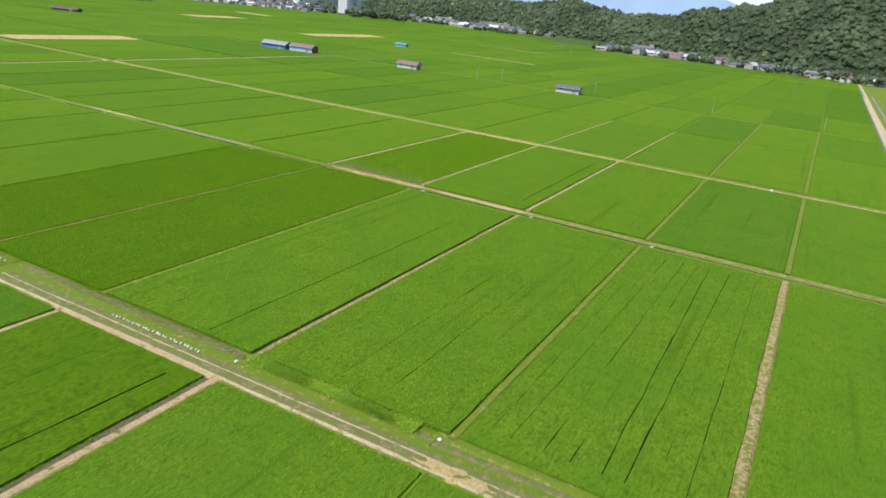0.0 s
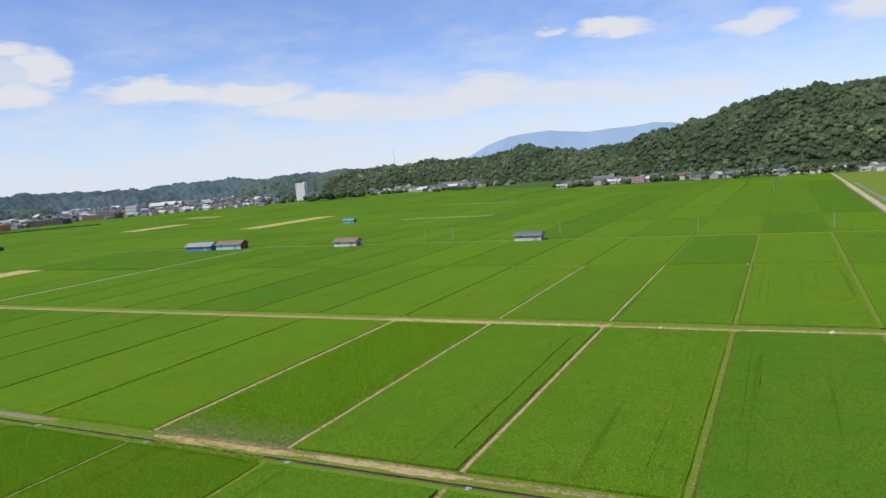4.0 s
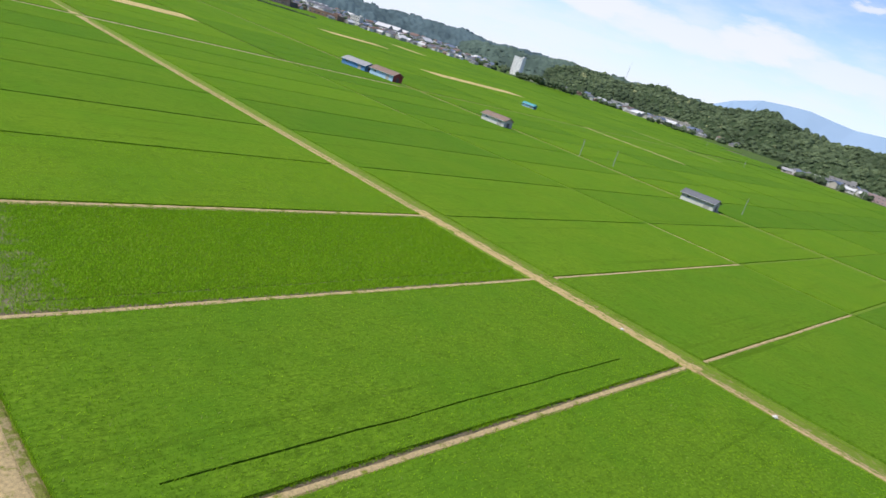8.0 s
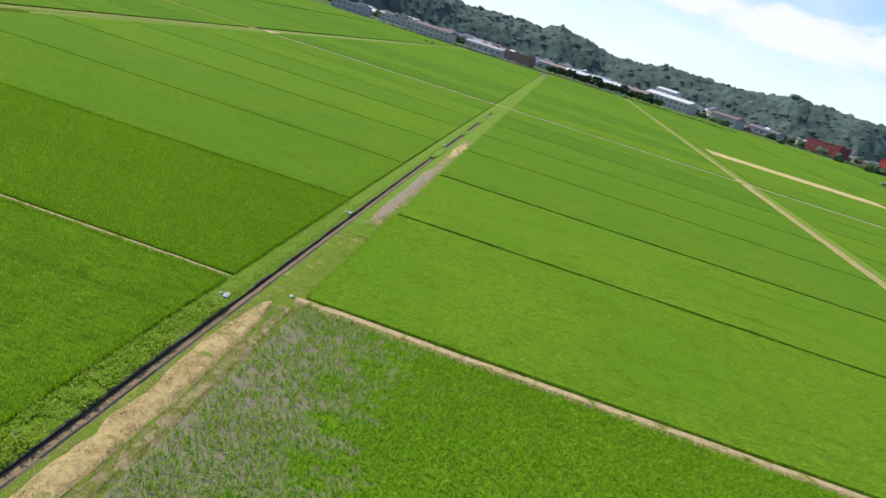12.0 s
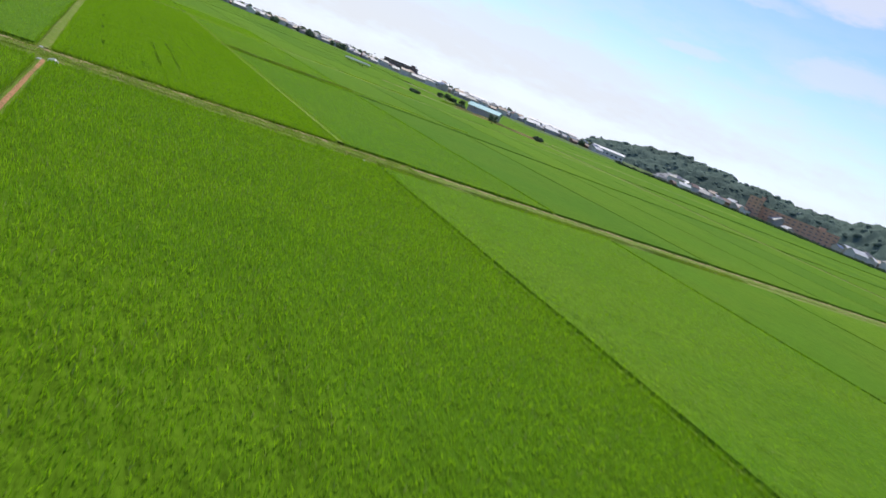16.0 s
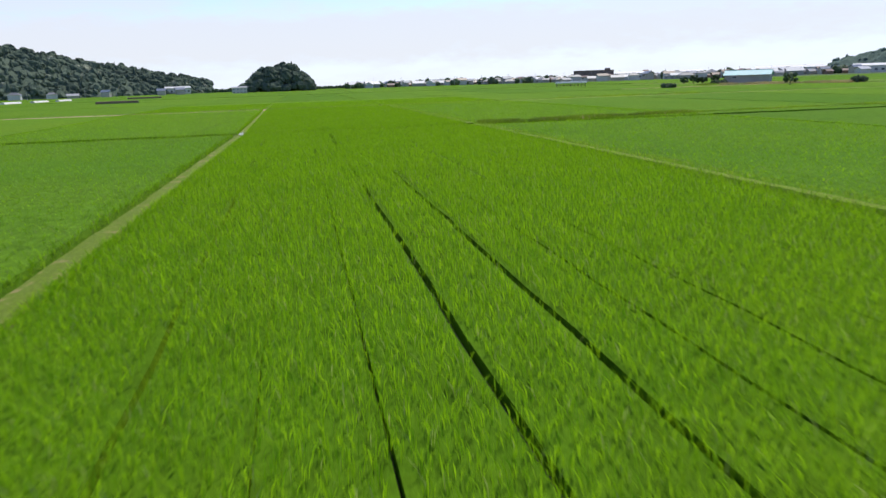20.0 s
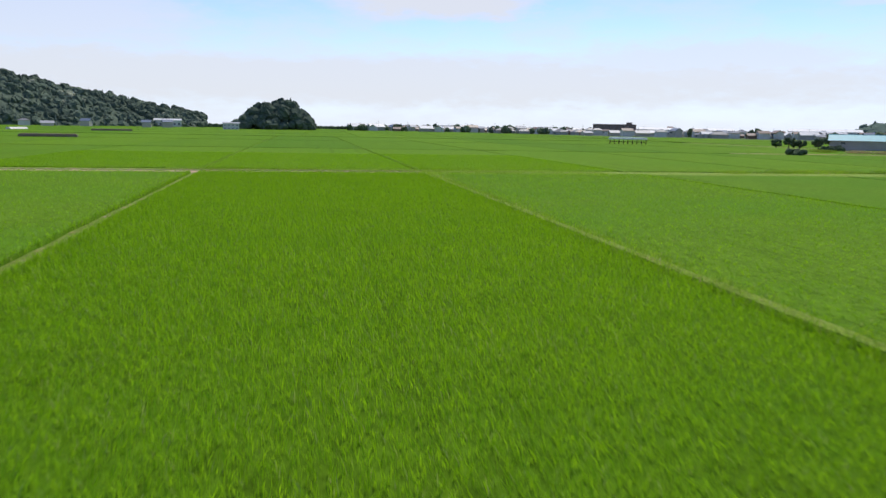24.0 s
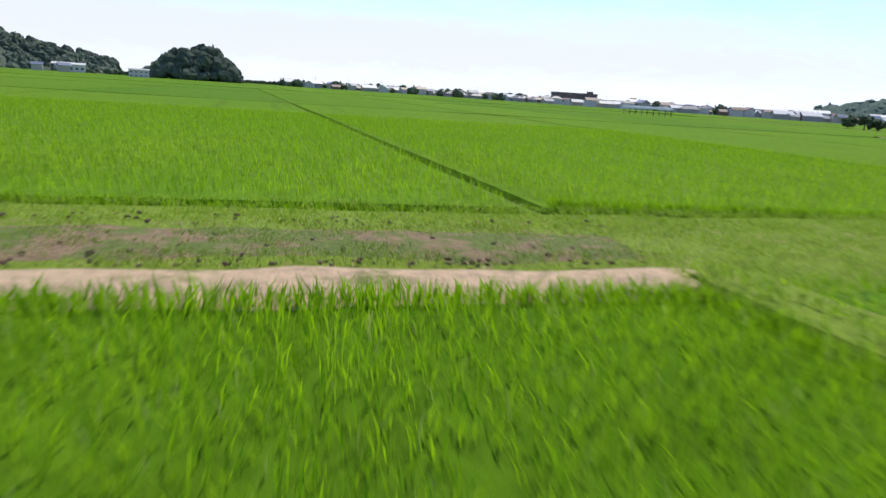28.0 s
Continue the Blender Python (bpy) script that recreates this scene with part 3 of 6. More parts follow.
def ribbon(name, x0, x1, y0, y1, z, material, parent=None, along="x", step=1.5, rough=0.05, wander=0.12, drift=0.0, foot=-0.14, m=4, taper=False):
    """A long low bank or track with a rounded cross-section and uneven edges. drift: how far its end lies sideways."""
    verts, faces = [], []
    length, width = (x1 - x0, y1 - y0) if along == "x" else (y1 - y0, x1 - x0)
    n = max(2, int(length / step))
    for i in range(n + 1):
        u = i / n
        s0 = length * u
        for j in range(m + 1):
            v = j / m
            shrink = min(1.0, (min(s0, length - s0) + 0.3) / 6.0) ** 0.5 if taper else 1.0
            s, w = s0, width * (0.5 + (v - 0.5) * shrink)
            side = j in (0, m)
            wob = wander * (noise.noise((s * 0.4, v * 3, x0 + y0)) * (1.6 if side else 0.5) + 1.3 * noise.noise((s * 0.06, 7, x0 + y0)))
            h = foot if side else foot + (z - foot) * (1 - abs(2 * v - 1) ** 4) + rough * noise.noise((s * 0.8, w * 1.3, y0))
            verts.append((x0 + s, y0 + w + wob + drift * u, h) if along == "x" else (x0 + w + wob + drift * u, y0 + s, h))
    for i in range(n):
        for j in range(m):
            k = i * (m + 1) + j
            faces.append((k, k + m + 1, k + m + 2, k + 1) if along == "x" else (k, k + 1, k + m + 2, k + m + 1))
    return raw(name, verts, faces, material, parent)


def muddy_edge(right, y0, y1, width, seed):
    """Bare wet mud between the crop and its bank, with thin hills of rice in it."""
    ob = ribbon("mud_strip", right[0] - width - 0.5, right[0] + 0.25, y0, y1, -0.03, MUD, None, along="y", step=1.2, drift=right[1] - right[0], wander=0.16)
    tagged(ob, "strip of bare grey mud along the edge of a paddy", "mud", kind="structure")
    rng = np.random.default_rng(seed)
    t = rng.uniform(0, 1, int(9 * (y1 - y0)))
    t = t[np.array([noise.noise((v * 9, seed, 0)) for v in t]) > rng.uniform(-0.5, 0.1, len(t))]
    x = right[0] + (right[1] - right[0]) * t - rng.uniform(0.1, width, len(t))
    x, y = np.repeat(x, 5), np.repeat(y0 + (y1 - y0) * t, 5)
    leaves("thin_rice", ob, x + rng.normal(0, 0.06, len(x)), y + rng.normal(0, 0.06, len(x)), np.full(len(x), -0.08), 0.4, 0.05, 0.8, BLADE_THIN, seed)


def fields():
    for band, (y0, y1) in BANDS.items():
        tones = (TONES.get(band) or "mid light mid dark light mid dark mid light mid mid dark").split()
        for i in range(len(COLS) - 1):
            left = (bank_x(i, y0) + bank_half(band, i), bank_x(i, y1) + bank_half(band, i))
            right = (bank_x(i + 1, y0) - bank_half(band, i + 1), bank_x(i + 1, y1) - bank_half(band, i + 1))
            if not inside((left[0] + right[0]) / 2, (y0 + y1) / 2) or (band, i) == ("B", 7):
                continue
            opts = dict(SPECIAL.get((band, i), {}))
            pull = opts.pop("pull", 0.0)
            if pull > 0.35:
                muddy_edge(right, y0, y1, pull, i)
            right = (right[0] - pull, right[1] - pull)
            thick = (band, i) in (("C", 6), ("C", 7), ("D", 6), ("E", 6))
            ob = canopy(left, right, y0, y1, "under" if thick else tones[i], cell=3 if abs(y0 + y1) < 520 else 9, **opts)
            if (band, i) in LEAFY:
                per, gap, h, w, mat = LEAFY[band, i]
                seed = 100 * i + ord(band)
                x, y = planted(left, right, y0, y1, per, gap, seed, opts.get("tracks", ()), opts.get("ends"))
                leaves("leaves", ob, x, y, np.full(len(x), opts.get("top", 0.36) - 0.14), h, w, 0.52 if per > 2 else 1.0, mat, seed, (0.10, 0.05))
                rim = []
                rng = np.random.default_rng(seed)
                for t in rng.uniform(0, 1, int((50 if per > 2 else 22) * (y1 - y0))):
                    for p in (left, right):
                        rim.append((p[0] + (p[1] - p[0]) * t + rng.normal(0, 0.07), y0 + (y1 - y0) * t))
                for t in rng.uniform(0, 1, int((90 if mat in (BLADE, BLADE_DARK) and per > 2 else 30) * (right[0] - left[0]))):
                    for k, y in ((0, y0), (1, y1)):
                        rim.append((left[k] + (right[k] - left[k]) * t, y + rng.normal(0, 0.08)))
                rim = np.array(rim)
                leaves("edge_leaves", ob, rim[:, 0], rim[:, 1], np.random.default_rng(seed).uniform(-0.12, 0.12, len(rim)), 0.5, 0.04, 0.5, mat, seed + 1)
    # the near strip of the two paddies beyond the low track
    for i in (5, 6, 7):
        y0, y1 = BANDS["F"]
        ya = -322
        t = (ya - y0) / (y1 - y0)
        l0, l1, r0, r1 = bank_x(i, y0) + 0.42, bank_x(i, y1) + 0.42, bank_x(i + 1, y0) - 0.42, bank_x(i + 1, y1) - 0.42
        x, y = planted((l0 + (l1 - l0) * t, l1), (r0 + (r1 - r0) * t, r1), ya, y1, 3, 0.42, 900 + i)
        e = np.random.default_rng(i).uniform(l1, r1, 4200)
        x, y = np.r_[x, e], np.r_[y, np.random.default_rng(i).normal(y1 + 0.05, 0.09, 4200)]
        z = np.r_[np.full(len(x) - 4200, 0.24), np.random.default_rng(i).uniform(-0.1, 0.22, 4200)]
        tagged(leaves("rice_leaves", None, x, y, z, 0.38, 0.028, 0.45, BLADE, 900 + i, (0.1, 0.05)), "upright rice leaves at the edge of the paddy", "rice")


fields()


def sparse_field():
    """The thin paddy: hills of rice standing apart over grey mud at its near end."""
    y0, y1 = BANDS["B"]
    l, r = COLS[7] + 0.5, COLS[8] - 0.5
    furrow = [(-4.2, -5.6, 0.30)]
    ob = canopy((l, l), (r - 0.5, r - 0.5), y0 + 0.2, y1, "sparse", furrow, (7, 80), top=0.03)
    muddy_edge((r, r), y0, y1, 0.5, 77)
    ob.name = "rice_field"
    rng = np.random.default_rng(5)
    x, y = planted((l, l), (r - 0.5, r - 0.5), y0 + 0.3, y1, 1, 0.28, 51, furrow, (7, 80), spread=0.04)
    keep = np.array([0.45 * noise.noise((a * 0.22, b * 0.10, 9)) + 1.1 * noise.noise((a * 2.3, b * 1.1, 2)) * max(0.15, 1 - b / 34) + 0.036 * min(b, 32) + 0.010 * (a - l) + 0.12 > rng.uniform(-0.05, 0.4) for a, b in zip(x, y)])
    x, y = np.repeat(x[keep], 5), np.repeat(y[keep], 5)
    x, y = x + rng.normal(0, 0.07, len(x)), y + rng.normal(0, 0.07, len(x))
    leaves("leaves", ob, x, y, np.full(len(x), -0.11), 0.50, 0.060, 0.85, BLADE_THIN, 52)


sparse_field()


def far_fields():
    """The paddies of the outer plain, one mesh of separate plots for each tone."""
    spans = sorted(BANDS.values()) + [(640 + 92 * k, 728 + 92 * k) for k in range(8)] + [(-627 - 92 * k, -539 - 92 * k) for k in range(9)]
    for tone, keep in (("light", (0, 3)), ("mid", (3, 7)), ("dark", (7, 10))):
        verts, faces = [], []
        rng = random.Random(7)
        for y0, y1 in spans:
            for c in range(-32, 20):
                x0 = -234 + 29.4 * c - (4.5 if c < 0 else 0)
                pick = rng.randrange(10)
                near = 0 <= c < 12 and -536 < y0 < 560
                if near or not keep[0] <= pick < keep[1] or not inside(x0 + 14, (y0 + y1) / 2):
                    continue
                b = len(verts)
                verts += [(x0 + 0.3, y0, 0.34), (x0 + 29.1, y0, 0.34), (x0 + 29.1, y1, 0.34), (x0 + 0.3, y1, 0.34)]
                verts += [(x, y, -0.12) for x, y, _ in verts[b : b + 4]]
                faces += [(b, b + 1, b + 2, b + 3)] + [(b + k, b + 4 + k, b + 4 + (k + 1) % 4, b + (k + 1) % 4) for k in range(4)]
        tagged(raw("far_rice_fields", verts, faces, RICE[tone]), f"distant {tone} green rice paddies", "rice field", kind="stuff")
    # dry plots among the green
    for x0, x1, y0, y1 in ((-352, -329, 95, 182), (-395, -370, 420, 545), (-596, -566, 448, 530), (-700, -640, 640, 660)):
        tagged(part("dry_field", boxed((x0, x1, y0, y1, -0.12, 0.42)), STUBBLE), "pale dry field of ripe stubble among the paddies", "field", kind="stuff")


far_fields()


# ---- roads, banks and ditches ----
def track(name, label, pieces):
    top = thing(name, label, "farm track", kind="structure")
    for pname, x0, x1, y0, y1, z, mat in pieces:
        near = mat is STRAW and x1 - x0 < 100
        ribbon(pname, x0, x1, y0, y1, z, mat, top, wander=0.06 if name == "road_canal" and pname in ("bank", "verge") else 0.2 if pname != "wheel_line" else 0.15, m=9 if near or z > 0.31 else 12 if pname == "broad_verge" else 4, step=0.45 if near or z > 0.31 else 1.5, rough=0.13 if near else 0.05, taper=x1 - x0 < 40, foot=0.12 if z > 0.31 else -0.14)
    return top


track("road_north", "dry straw-coloured farm track between the paddies", [
    ("verge", -760, 330, 84.6, 92.2, 0.02, VERGE), ("roadbed", -34, 30, 85.4, 88.9, 0.10, STRAW), ("grass_middle", -34, 30, 87.0, 87.8, 0.125, STRAW_GREEN), ("roadbed", 29, 62, 85.6, 88.4, 0.08, STRAW_GREEN), ("wheel_line", 29, 62, 86.0, 86.5, 0.11, DIRT), ("roadbed", -236, -33, 85.2, 88.4, 0.09, STRAW_GREEN), ("wheel_line", -236, -33, 85.5, 86.0, 0.12, DIRT), ("wheel_line", -236, -33, 87.3, 87.9, 0.12, DIRT), ("roadbed", 61, 116, 86.2, 88.8, 0.10, DIRT_GREEN), ("wheel_line", 61, 116, 86.5, 87.2, 0.13, DIRT),
    ("wheel_line", -760, -236, 86.4, 87.6, 0.06, DIRT), ("ditch_bank", -236, 60, 90.2, 92.2, 0.08, BANK)])
track("road_canal", "dry straw-strewn earth track along an irrigation ditch", [
    ("verge", -650, -50, -1.78, 2.0, -0.02, BANK), ("verge", -49.9, 330, -1.78, 2.0, -0.02, VERGE), ("roadbed", -29, 3, -1.3, 0.75, 0.12, STRAW), ("roadbed", 2, 31, -1.2, 1.2, 0.07, DIRT), ("roadbed", -134, -55, -0.9, 1.5, 0.05, DIRT_GREEN), ("worn_strip", -96, -57, -1.0, 1.2, 0.08, MUD_PALE), ("worn_strip", -130, -108, -0.7, 1.3, 0.08, STRAW),
    ("bank", -650, 330, -4.9, -2.42, 0.08, BANK), ("overgrown_ditch", -118, -104, -2.9, -1.2, 0.06, BANK), ("overgrown_ditch", -150, -141, -2.8, -1.3, 0.06, BANK), ("overgrown_ditch", -190, -172, -2.9, -1.2, 0.06, BANK), ("overgrown_ditch", -650, -205, -2.9, -1.2, 0.06, BANK), ("lip", -29, 28, 0.5, 1.7, 0.03, DIRT_GREEN), ("roadbed", 31, 116, -1.0, 1.0, 0.04, DIRT_GREEN), ("wheel_line", 31, 116, -0.5, 0.1, 0.07, DIRT_GREEN)])
track("road_long", "grassy farm track with two worn wheel lines", [
    ("verge", -236, 56.5, -99.4, -91.2, 0.0, VERGE), ("verge", 56, 330, -93.12, -91.0, 0.06, VERGE), ("verge", 56, 330, -99.6, -93.68, 0.0, VERGE), ("roadbed", -18, 330, -98.8, -94.6, 0.07, TRACK_GRASS), ("roadbed", -236, -17, -98.8, -94.6, 0.07, VERGE),
    ("wheel_line", -18, 116, -96.6, -96.25, 0.115, PALE), ("wheel_line", -18, 116, -98.4, -97.85, 0.115, PALE), ("ditch_bank", -18, 28, -93.6, -91.6, 0.07, MOWN), ("overgrown_ditch", 54, 330, -94.0, -92.8, 0.02, MOWN), ("worn_strip", -236, -17, -96.0, -94.9, 0.115, VERGE), ("wheel_line", -44, -17, -95.5, -95.3, 0.13, STRAW_GREEN), ("worn_strip", -236, -17, -98.6, -97.5, 0.115, STRAW_GREEN), ("earth_edge", -2, 28.5, -99.9, -97.7, 0.16, ORANGE), ("roadbed", 56, 66, -98.9, -95.4, 0.10, STRAW), ("weeds", 28, 54, -93.3, -91.2, 0.3, BANK_PALE)])
track("road_narrow", "narrow grassy bank beside a small concrete-edged ditch", [("bank", -236, 330, -184.6, -180.9, 0.16, BANK), ("roadbed", -56, -26, -183.3, -182.5, 0.20, DIRT)])
track("road_low", "mown grass track with a bare pale earth strip", [
    ("broad_verge", -236, 330, -274.3, -265.9, 0.30, BANK_PALE), ("roadbed", -51.8, 30, -267.8, -266.2, 0.33, EARTH_PALE), ("mown_strip", -51.5, 30, -270.9, -267.5, 0.335, MOWN)])
_end = ribbon("field_bank", -53.5, -51.2, -267.0, -254.0, 0.40, BANK_PALE, None, along="y", step=0.8, drift=-0.4, m=7)
tagged(_end, "broad mown grass end of a bank between paddies", "field bank", "banks between paddies", "structure")
track("road_sheds", "pale earth lane that passes the sheds", [("verge", -760, 116, 269.4, 277.1, 0.0, VERGE), ("roadbed", -420, -152, 272.0, 273.4, 0.05, DIRT_GREEN), ("roadbed", -120, -66, 272.0, 273.2, 0.05, DIRT_GREEN), ("worn_strip", -64, -44, 271.9, 273.6, 0.06, DIRT)])
track("road_middle", "thin grassy bank with a worn path", [("bank", -236, 118, 181.0, 184.4, 0.02, BANK), ("roadbed", -31, -2.5, 182.0, 183.4, 0.08, DIRT), ("roadbed", -236, -140, 182.2, 183.0, 0.05, DIRT)])
west = thing("road_west", "pale earth path that crosses the rows of paddies", "farm track", kind="structure")
ribbon("roadbed", -239.2, -233.6, -97, 186, 0.26, VERGE, west, along="y")
ribbon("roadbed", -239.4, -233.5, 186, 640, 0.28, VERGE, west, along="y", step=4)
ribbon("roadbed", -239.4, -233.5, -536, -97, 0.28, VERGE, west, along="y", step=4)
ribbon("wheel_line", -237.0, -235.2, 184, 258, 0.36, PALE, west, along="y")
ribbon("verge", -760, -250, -99.4, -91.2, 0.02, BANK, west, step=4)
ribbon("roadbed", -600, -250, -96.6, -94.2, 0.10, DIRT_GREEN, west, step=4)
ribbon("wheel_line", -237.0, -235.0, 88, 184, 0.36, PALE, west, along="y")
ribbon("wheel_line", -236.9, -235.3, -93, 85, 0.34, PALE, west, along="y")
ribbon("roadbed", -250, -238, -97.5, -92.5, 0.13, DIRT, west)
ribbon("roadbed", -244, -228, 84.5, 90, 0.14, DIRT, west)
diag = thing("road_diagonal", "pale earth lane through the far paddies", "farm track", kind="structure")
ribbon("roadbed", -238, -150, 455.5, 458.0, 0.45, DIRT, diag, step=6)
ribbon("roadbed", -300, -200, 639, 642, 0.45, DIRT, diag, step=6)
lane = thing("road_southwest", "pale gravel lane across the southern paddies", "farm track", kind="structure")
ribbon("roadbed", -420, -150, -358.6, -356.6, 0.42, DIRT, lane, step=4)
ribbon("verge", -250, -120, -271, -268.5, 0.36, VERGE, lane, step=4)


def ditch_walls():
    """The cut sides of the irrigation ditch, uneven along the top; their shade is painted near-black."""
    for y0, y1, low, label in ((-2.53, -2.41, -0.09, "far side of the irrigation ditch with its shade painted dark"), (-1.80, -1.70, -0.10, "near side of the irrigation ditch with its shade painted dark")):
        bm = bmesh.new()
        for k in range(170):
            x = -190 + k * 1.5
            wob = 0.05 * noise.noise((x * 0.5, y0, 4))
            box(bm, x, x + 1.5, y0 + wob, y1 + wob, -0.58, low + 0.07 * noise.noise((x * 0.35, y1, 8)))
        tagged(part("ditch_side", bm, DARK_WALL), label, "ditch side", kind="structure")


ditch_walls()


def dikes():
    """The low banks between neighbouring paddies."""
    for band, (y0, y1) in BANDS.items():
        for i, x in enumerate(COLS):
            xa, xb = bank_x(i, y0), bank_x(i, y1)
            if abs(y0) > 460 or not inside(xa, (y0 + y1) / 2):
                continue
            mat, w, z = BANK, bank_half(band, i), 0.14
            if (band, i) in (("B", 7), ("B", 8), ("B", 9), ("A", 8), ("A", 9), ("D", 8), ("D", 9)):
                mat, z = DIRT, 0.2
            if (band, i) in (("E", 6), ("D", 6)):
                mat, z, w = BANK_PALE, 0.42, 0.6
            if (band, i) in (("E", 7), ("C", 8), ("B", 10), ("D", 7), ("C", 10), ("A", 10), ("A", 11), ("B", 11), ("P", 10), ("P", 11)):
                mat, z = VERGE, 0.2
            if (band, i) in (("C", 11), ("C", 9)):
                mat, z = STRAW_GREEN, 0.2
            ob = ribbon("field_bank", xa - w, xa + w, y0 - 0.6, y1 + 0.6, z, mat, None, along="y", step=2.0, drift=xb - xa)
            tagged(ob, "low earth bank between two rice paddies", "field bank", "banks between paddies", "structure")
    for xa, y0, y1, mat in ((-30.7, -91.5, -48, RED_EARTH), (-30.6, -47, -4.4, DIRT)):
        ob = ribbon("field_bank", xa - 0.27, xa + 0.27, y0, y1, 0.19, mat, None, along="y", step=1.5)
        tagged(ob, "bare orange earth bank between two rice paddies", "field bank", "banks between paddies", "structure")


dikes()


def verge_grass(name, x0, x1, y0, y1, count, h, seed, material, z=0.02, patchy=0.5, drift=0.0, lean=0.8, width=0.022):
    """Rough grass in uneven tufts on a bank or verge."""
    rng = np.random.default_rng(seed)
    n = int(count * (x1 - x0) * (y1 - y0))
    x, y = rng.uniform(x0, x1, n), rng.uniform(y0, y1, n)
    keep = np.array([noise.noise((a * 0.8, b * 0.8, seed)) + 0.6 * noise.noise((a * 2.7, b * 2.7, seed)) for a, b in zip(x, y)]) > (patchy - 0.5) + rng.normal(0, 0.15, n)
    x, y = x[keep], y[keep]
    x = x + drift * (y - y0) / (y1 - y0)
    tagged(leaves(name, None, x, y, np.full(len(x), z - 0.04), h, width, lean, material, seed), "rough green and dry grass on the verge", "grass", kind="stuff")


verge_grass("verge_grass", -66, -20, -99.3, -91.3, 120, 0.2, 1, GRASS_BLADE, 0.08, 0.5, width=0.026)
verge_grass("verge_grass", -66, -24, -99.3, -98.4, 60, 0.24, 2, GRASS_BLADE)
verge_grass("verge_grass", -70, -20, -273.9, -270.6, 120, 0.16, 3, BANK_BLADE, 0.28)
verge_grass("verge_grass", -52, -20, -270.8, -267.6, 90, 0.10, 4, STRAW_BLADE, 0.33, 0.6, lean=1.3)
verge_grass("verge_grass", -52, -20, -271.0, -267.5, 150, 0.12, 28, GRASS_BLADE, 0.33, 0.5, lean=1.2)
verge_grass("verge_grass", -54, -51.2, -267.0, -254.0, 160, 0.13, 29, BANK_BLADE, 0.38, 0.45, lean=1.3)
verge_grass("verge_grass", -70, -20, -273.6, -271.0, 140, 0.14, 30, BANK_BLADE, 0.30, 0.45, lean=1.2)
verge_grass("verge_grass", -76, -51.2, -273, -266.4, 110, 0.16, 5, BANK_BLADE, 0.32, 0.42, lean=1.3)
verge_grass("verge_grass", -64, -51.2, -272, -266.4, 70, 0.12, 31, GRASS_BLADE, 0.32, 0.5, lean=1.3)
verge_grass("verge_grass", -60, 4, -4.6, -2.5, 60, 0.2, 6, BANK_BLADE, 0.07, 0.4, lean=1.4, width=0.05)
verge_grass("ditch_weeds", -26, -3, -4.2, -2.5, 150, 0.38, 7, BANK_BLADE, 0.08, 0.4, lean=1.5, width=0.075)
verge_grass("verge_grass", -75, -28, -1.4, 2.3, 40, 0.14, 8, GRASS_BLADE)
verge_grass("dry_grass", -28.5, 6, -1.35, 1.0, 190, 0.15, 9, STRAW_BLADE, 0.10, 0.45, lean=1.3, width=0.03)
verge_grass("bank_grass", -52.1, -51.35, -267, -184.6, 60, 0.26, 10, BANK_BLADE, 0.44, 0.3, -2.9, width=0.04)
verge_grass("bank_grass", -55.1, -54.35, -181, -99, 55, 0.26, 11, BANK_BLADE, 0.44, 0.3, -3.4, width=0.04)
verge_grass("bank_grass", -28.9, -27.6, -181, -99.5, 60, 0.12, 12, GRASS_BLADE, 0.12, 0.45, -1.7)
verge_grass("bank_grass", -62, -60.6, -91, -6, 60, 0.26, 13, GRASS_BLADE, 0.08, 0.3)
verge_grass("bank_grass", -31.4, -29.9, -91, -6, 40, 0.2, 14, GRASS_BLADE, 0.10, 0.45)
verge_grass("bank_grass", -60, -20, -184.4, -181, 50, 0.26, 15, GRASS_BLADE, 0.15, 0.45)
verge_grass("bank_grass", -80, -54, -187, -180, 60, 0.36, 16, GRASS_BLADE, 0.0, 0.5)
verge_grass("bank_grass", 28.5, 54, -93.1, -91.2, 26, 0.4, 17, BANK_BLADE, 0.22, 0.3, width=0.10)

verge_grass("verge_grass", -60, 60, 90.0, 92.2, 26, 0.34, 21, GRASS_BLADE, 0.05, 0.55, width=0.06)
verge_grass("dry_grass", -34, 40, 85.3, 90.2, 22, 0.16, 22, STRAW_BLADE, 0.10, 0.6, width=0.05)
verge_grass("verge_grass", -10, 56, -93.6, -91.3, 34, 0.3, 23, GRASS_BLADE, 0.02, 0.5, width=0.06)
verge_grass("verge_grass", -60, -20, -1.6, 1.9, 30, 0.2, 24, GRASS_BLADE, 0.0, 0.55, width=0.04)

verge_grass("verge_grass", -66, -20, -98.8, -94.6, 60, 0.10, 25, STRAW_BLADE, 0.09, 0.6, lean=1.2)
verge_grass("verge_grass", -30, 30, 0.5, 1.8, 45, 0.22, 26, GRASS_BLADE, 0.0, 0.55, width=0.04)

verge_grass("verge_grass", -66, -20, -99.2, -93.5, 40, 0.3, 27, BANK_BLADE, 0.06, 0.75, width=0.03)


def reeds(x0, y0, x1, y1, wide, n, h, material, seed, label):
    """A band of tall standing grass along a line."""
    rng = np.random.default_rng(seed)
    u, v = rng.uniform(0, 1, n), rng.normal(0, wide / 2.5, n)
    length = math.hypot(x1 - x0, y1 - y0)
    x = x0 + (x1 - x0) * u - v * (y1 - y0) / length
    y = y0 + (y1 - y0) * u + v * (x1 - x0) / length
    tagged(leaves("tall_grass", None, x, y, np.full(n, 0.05), h, 0.09, 0.6, material, seed), label, "grass", kind="stuff")


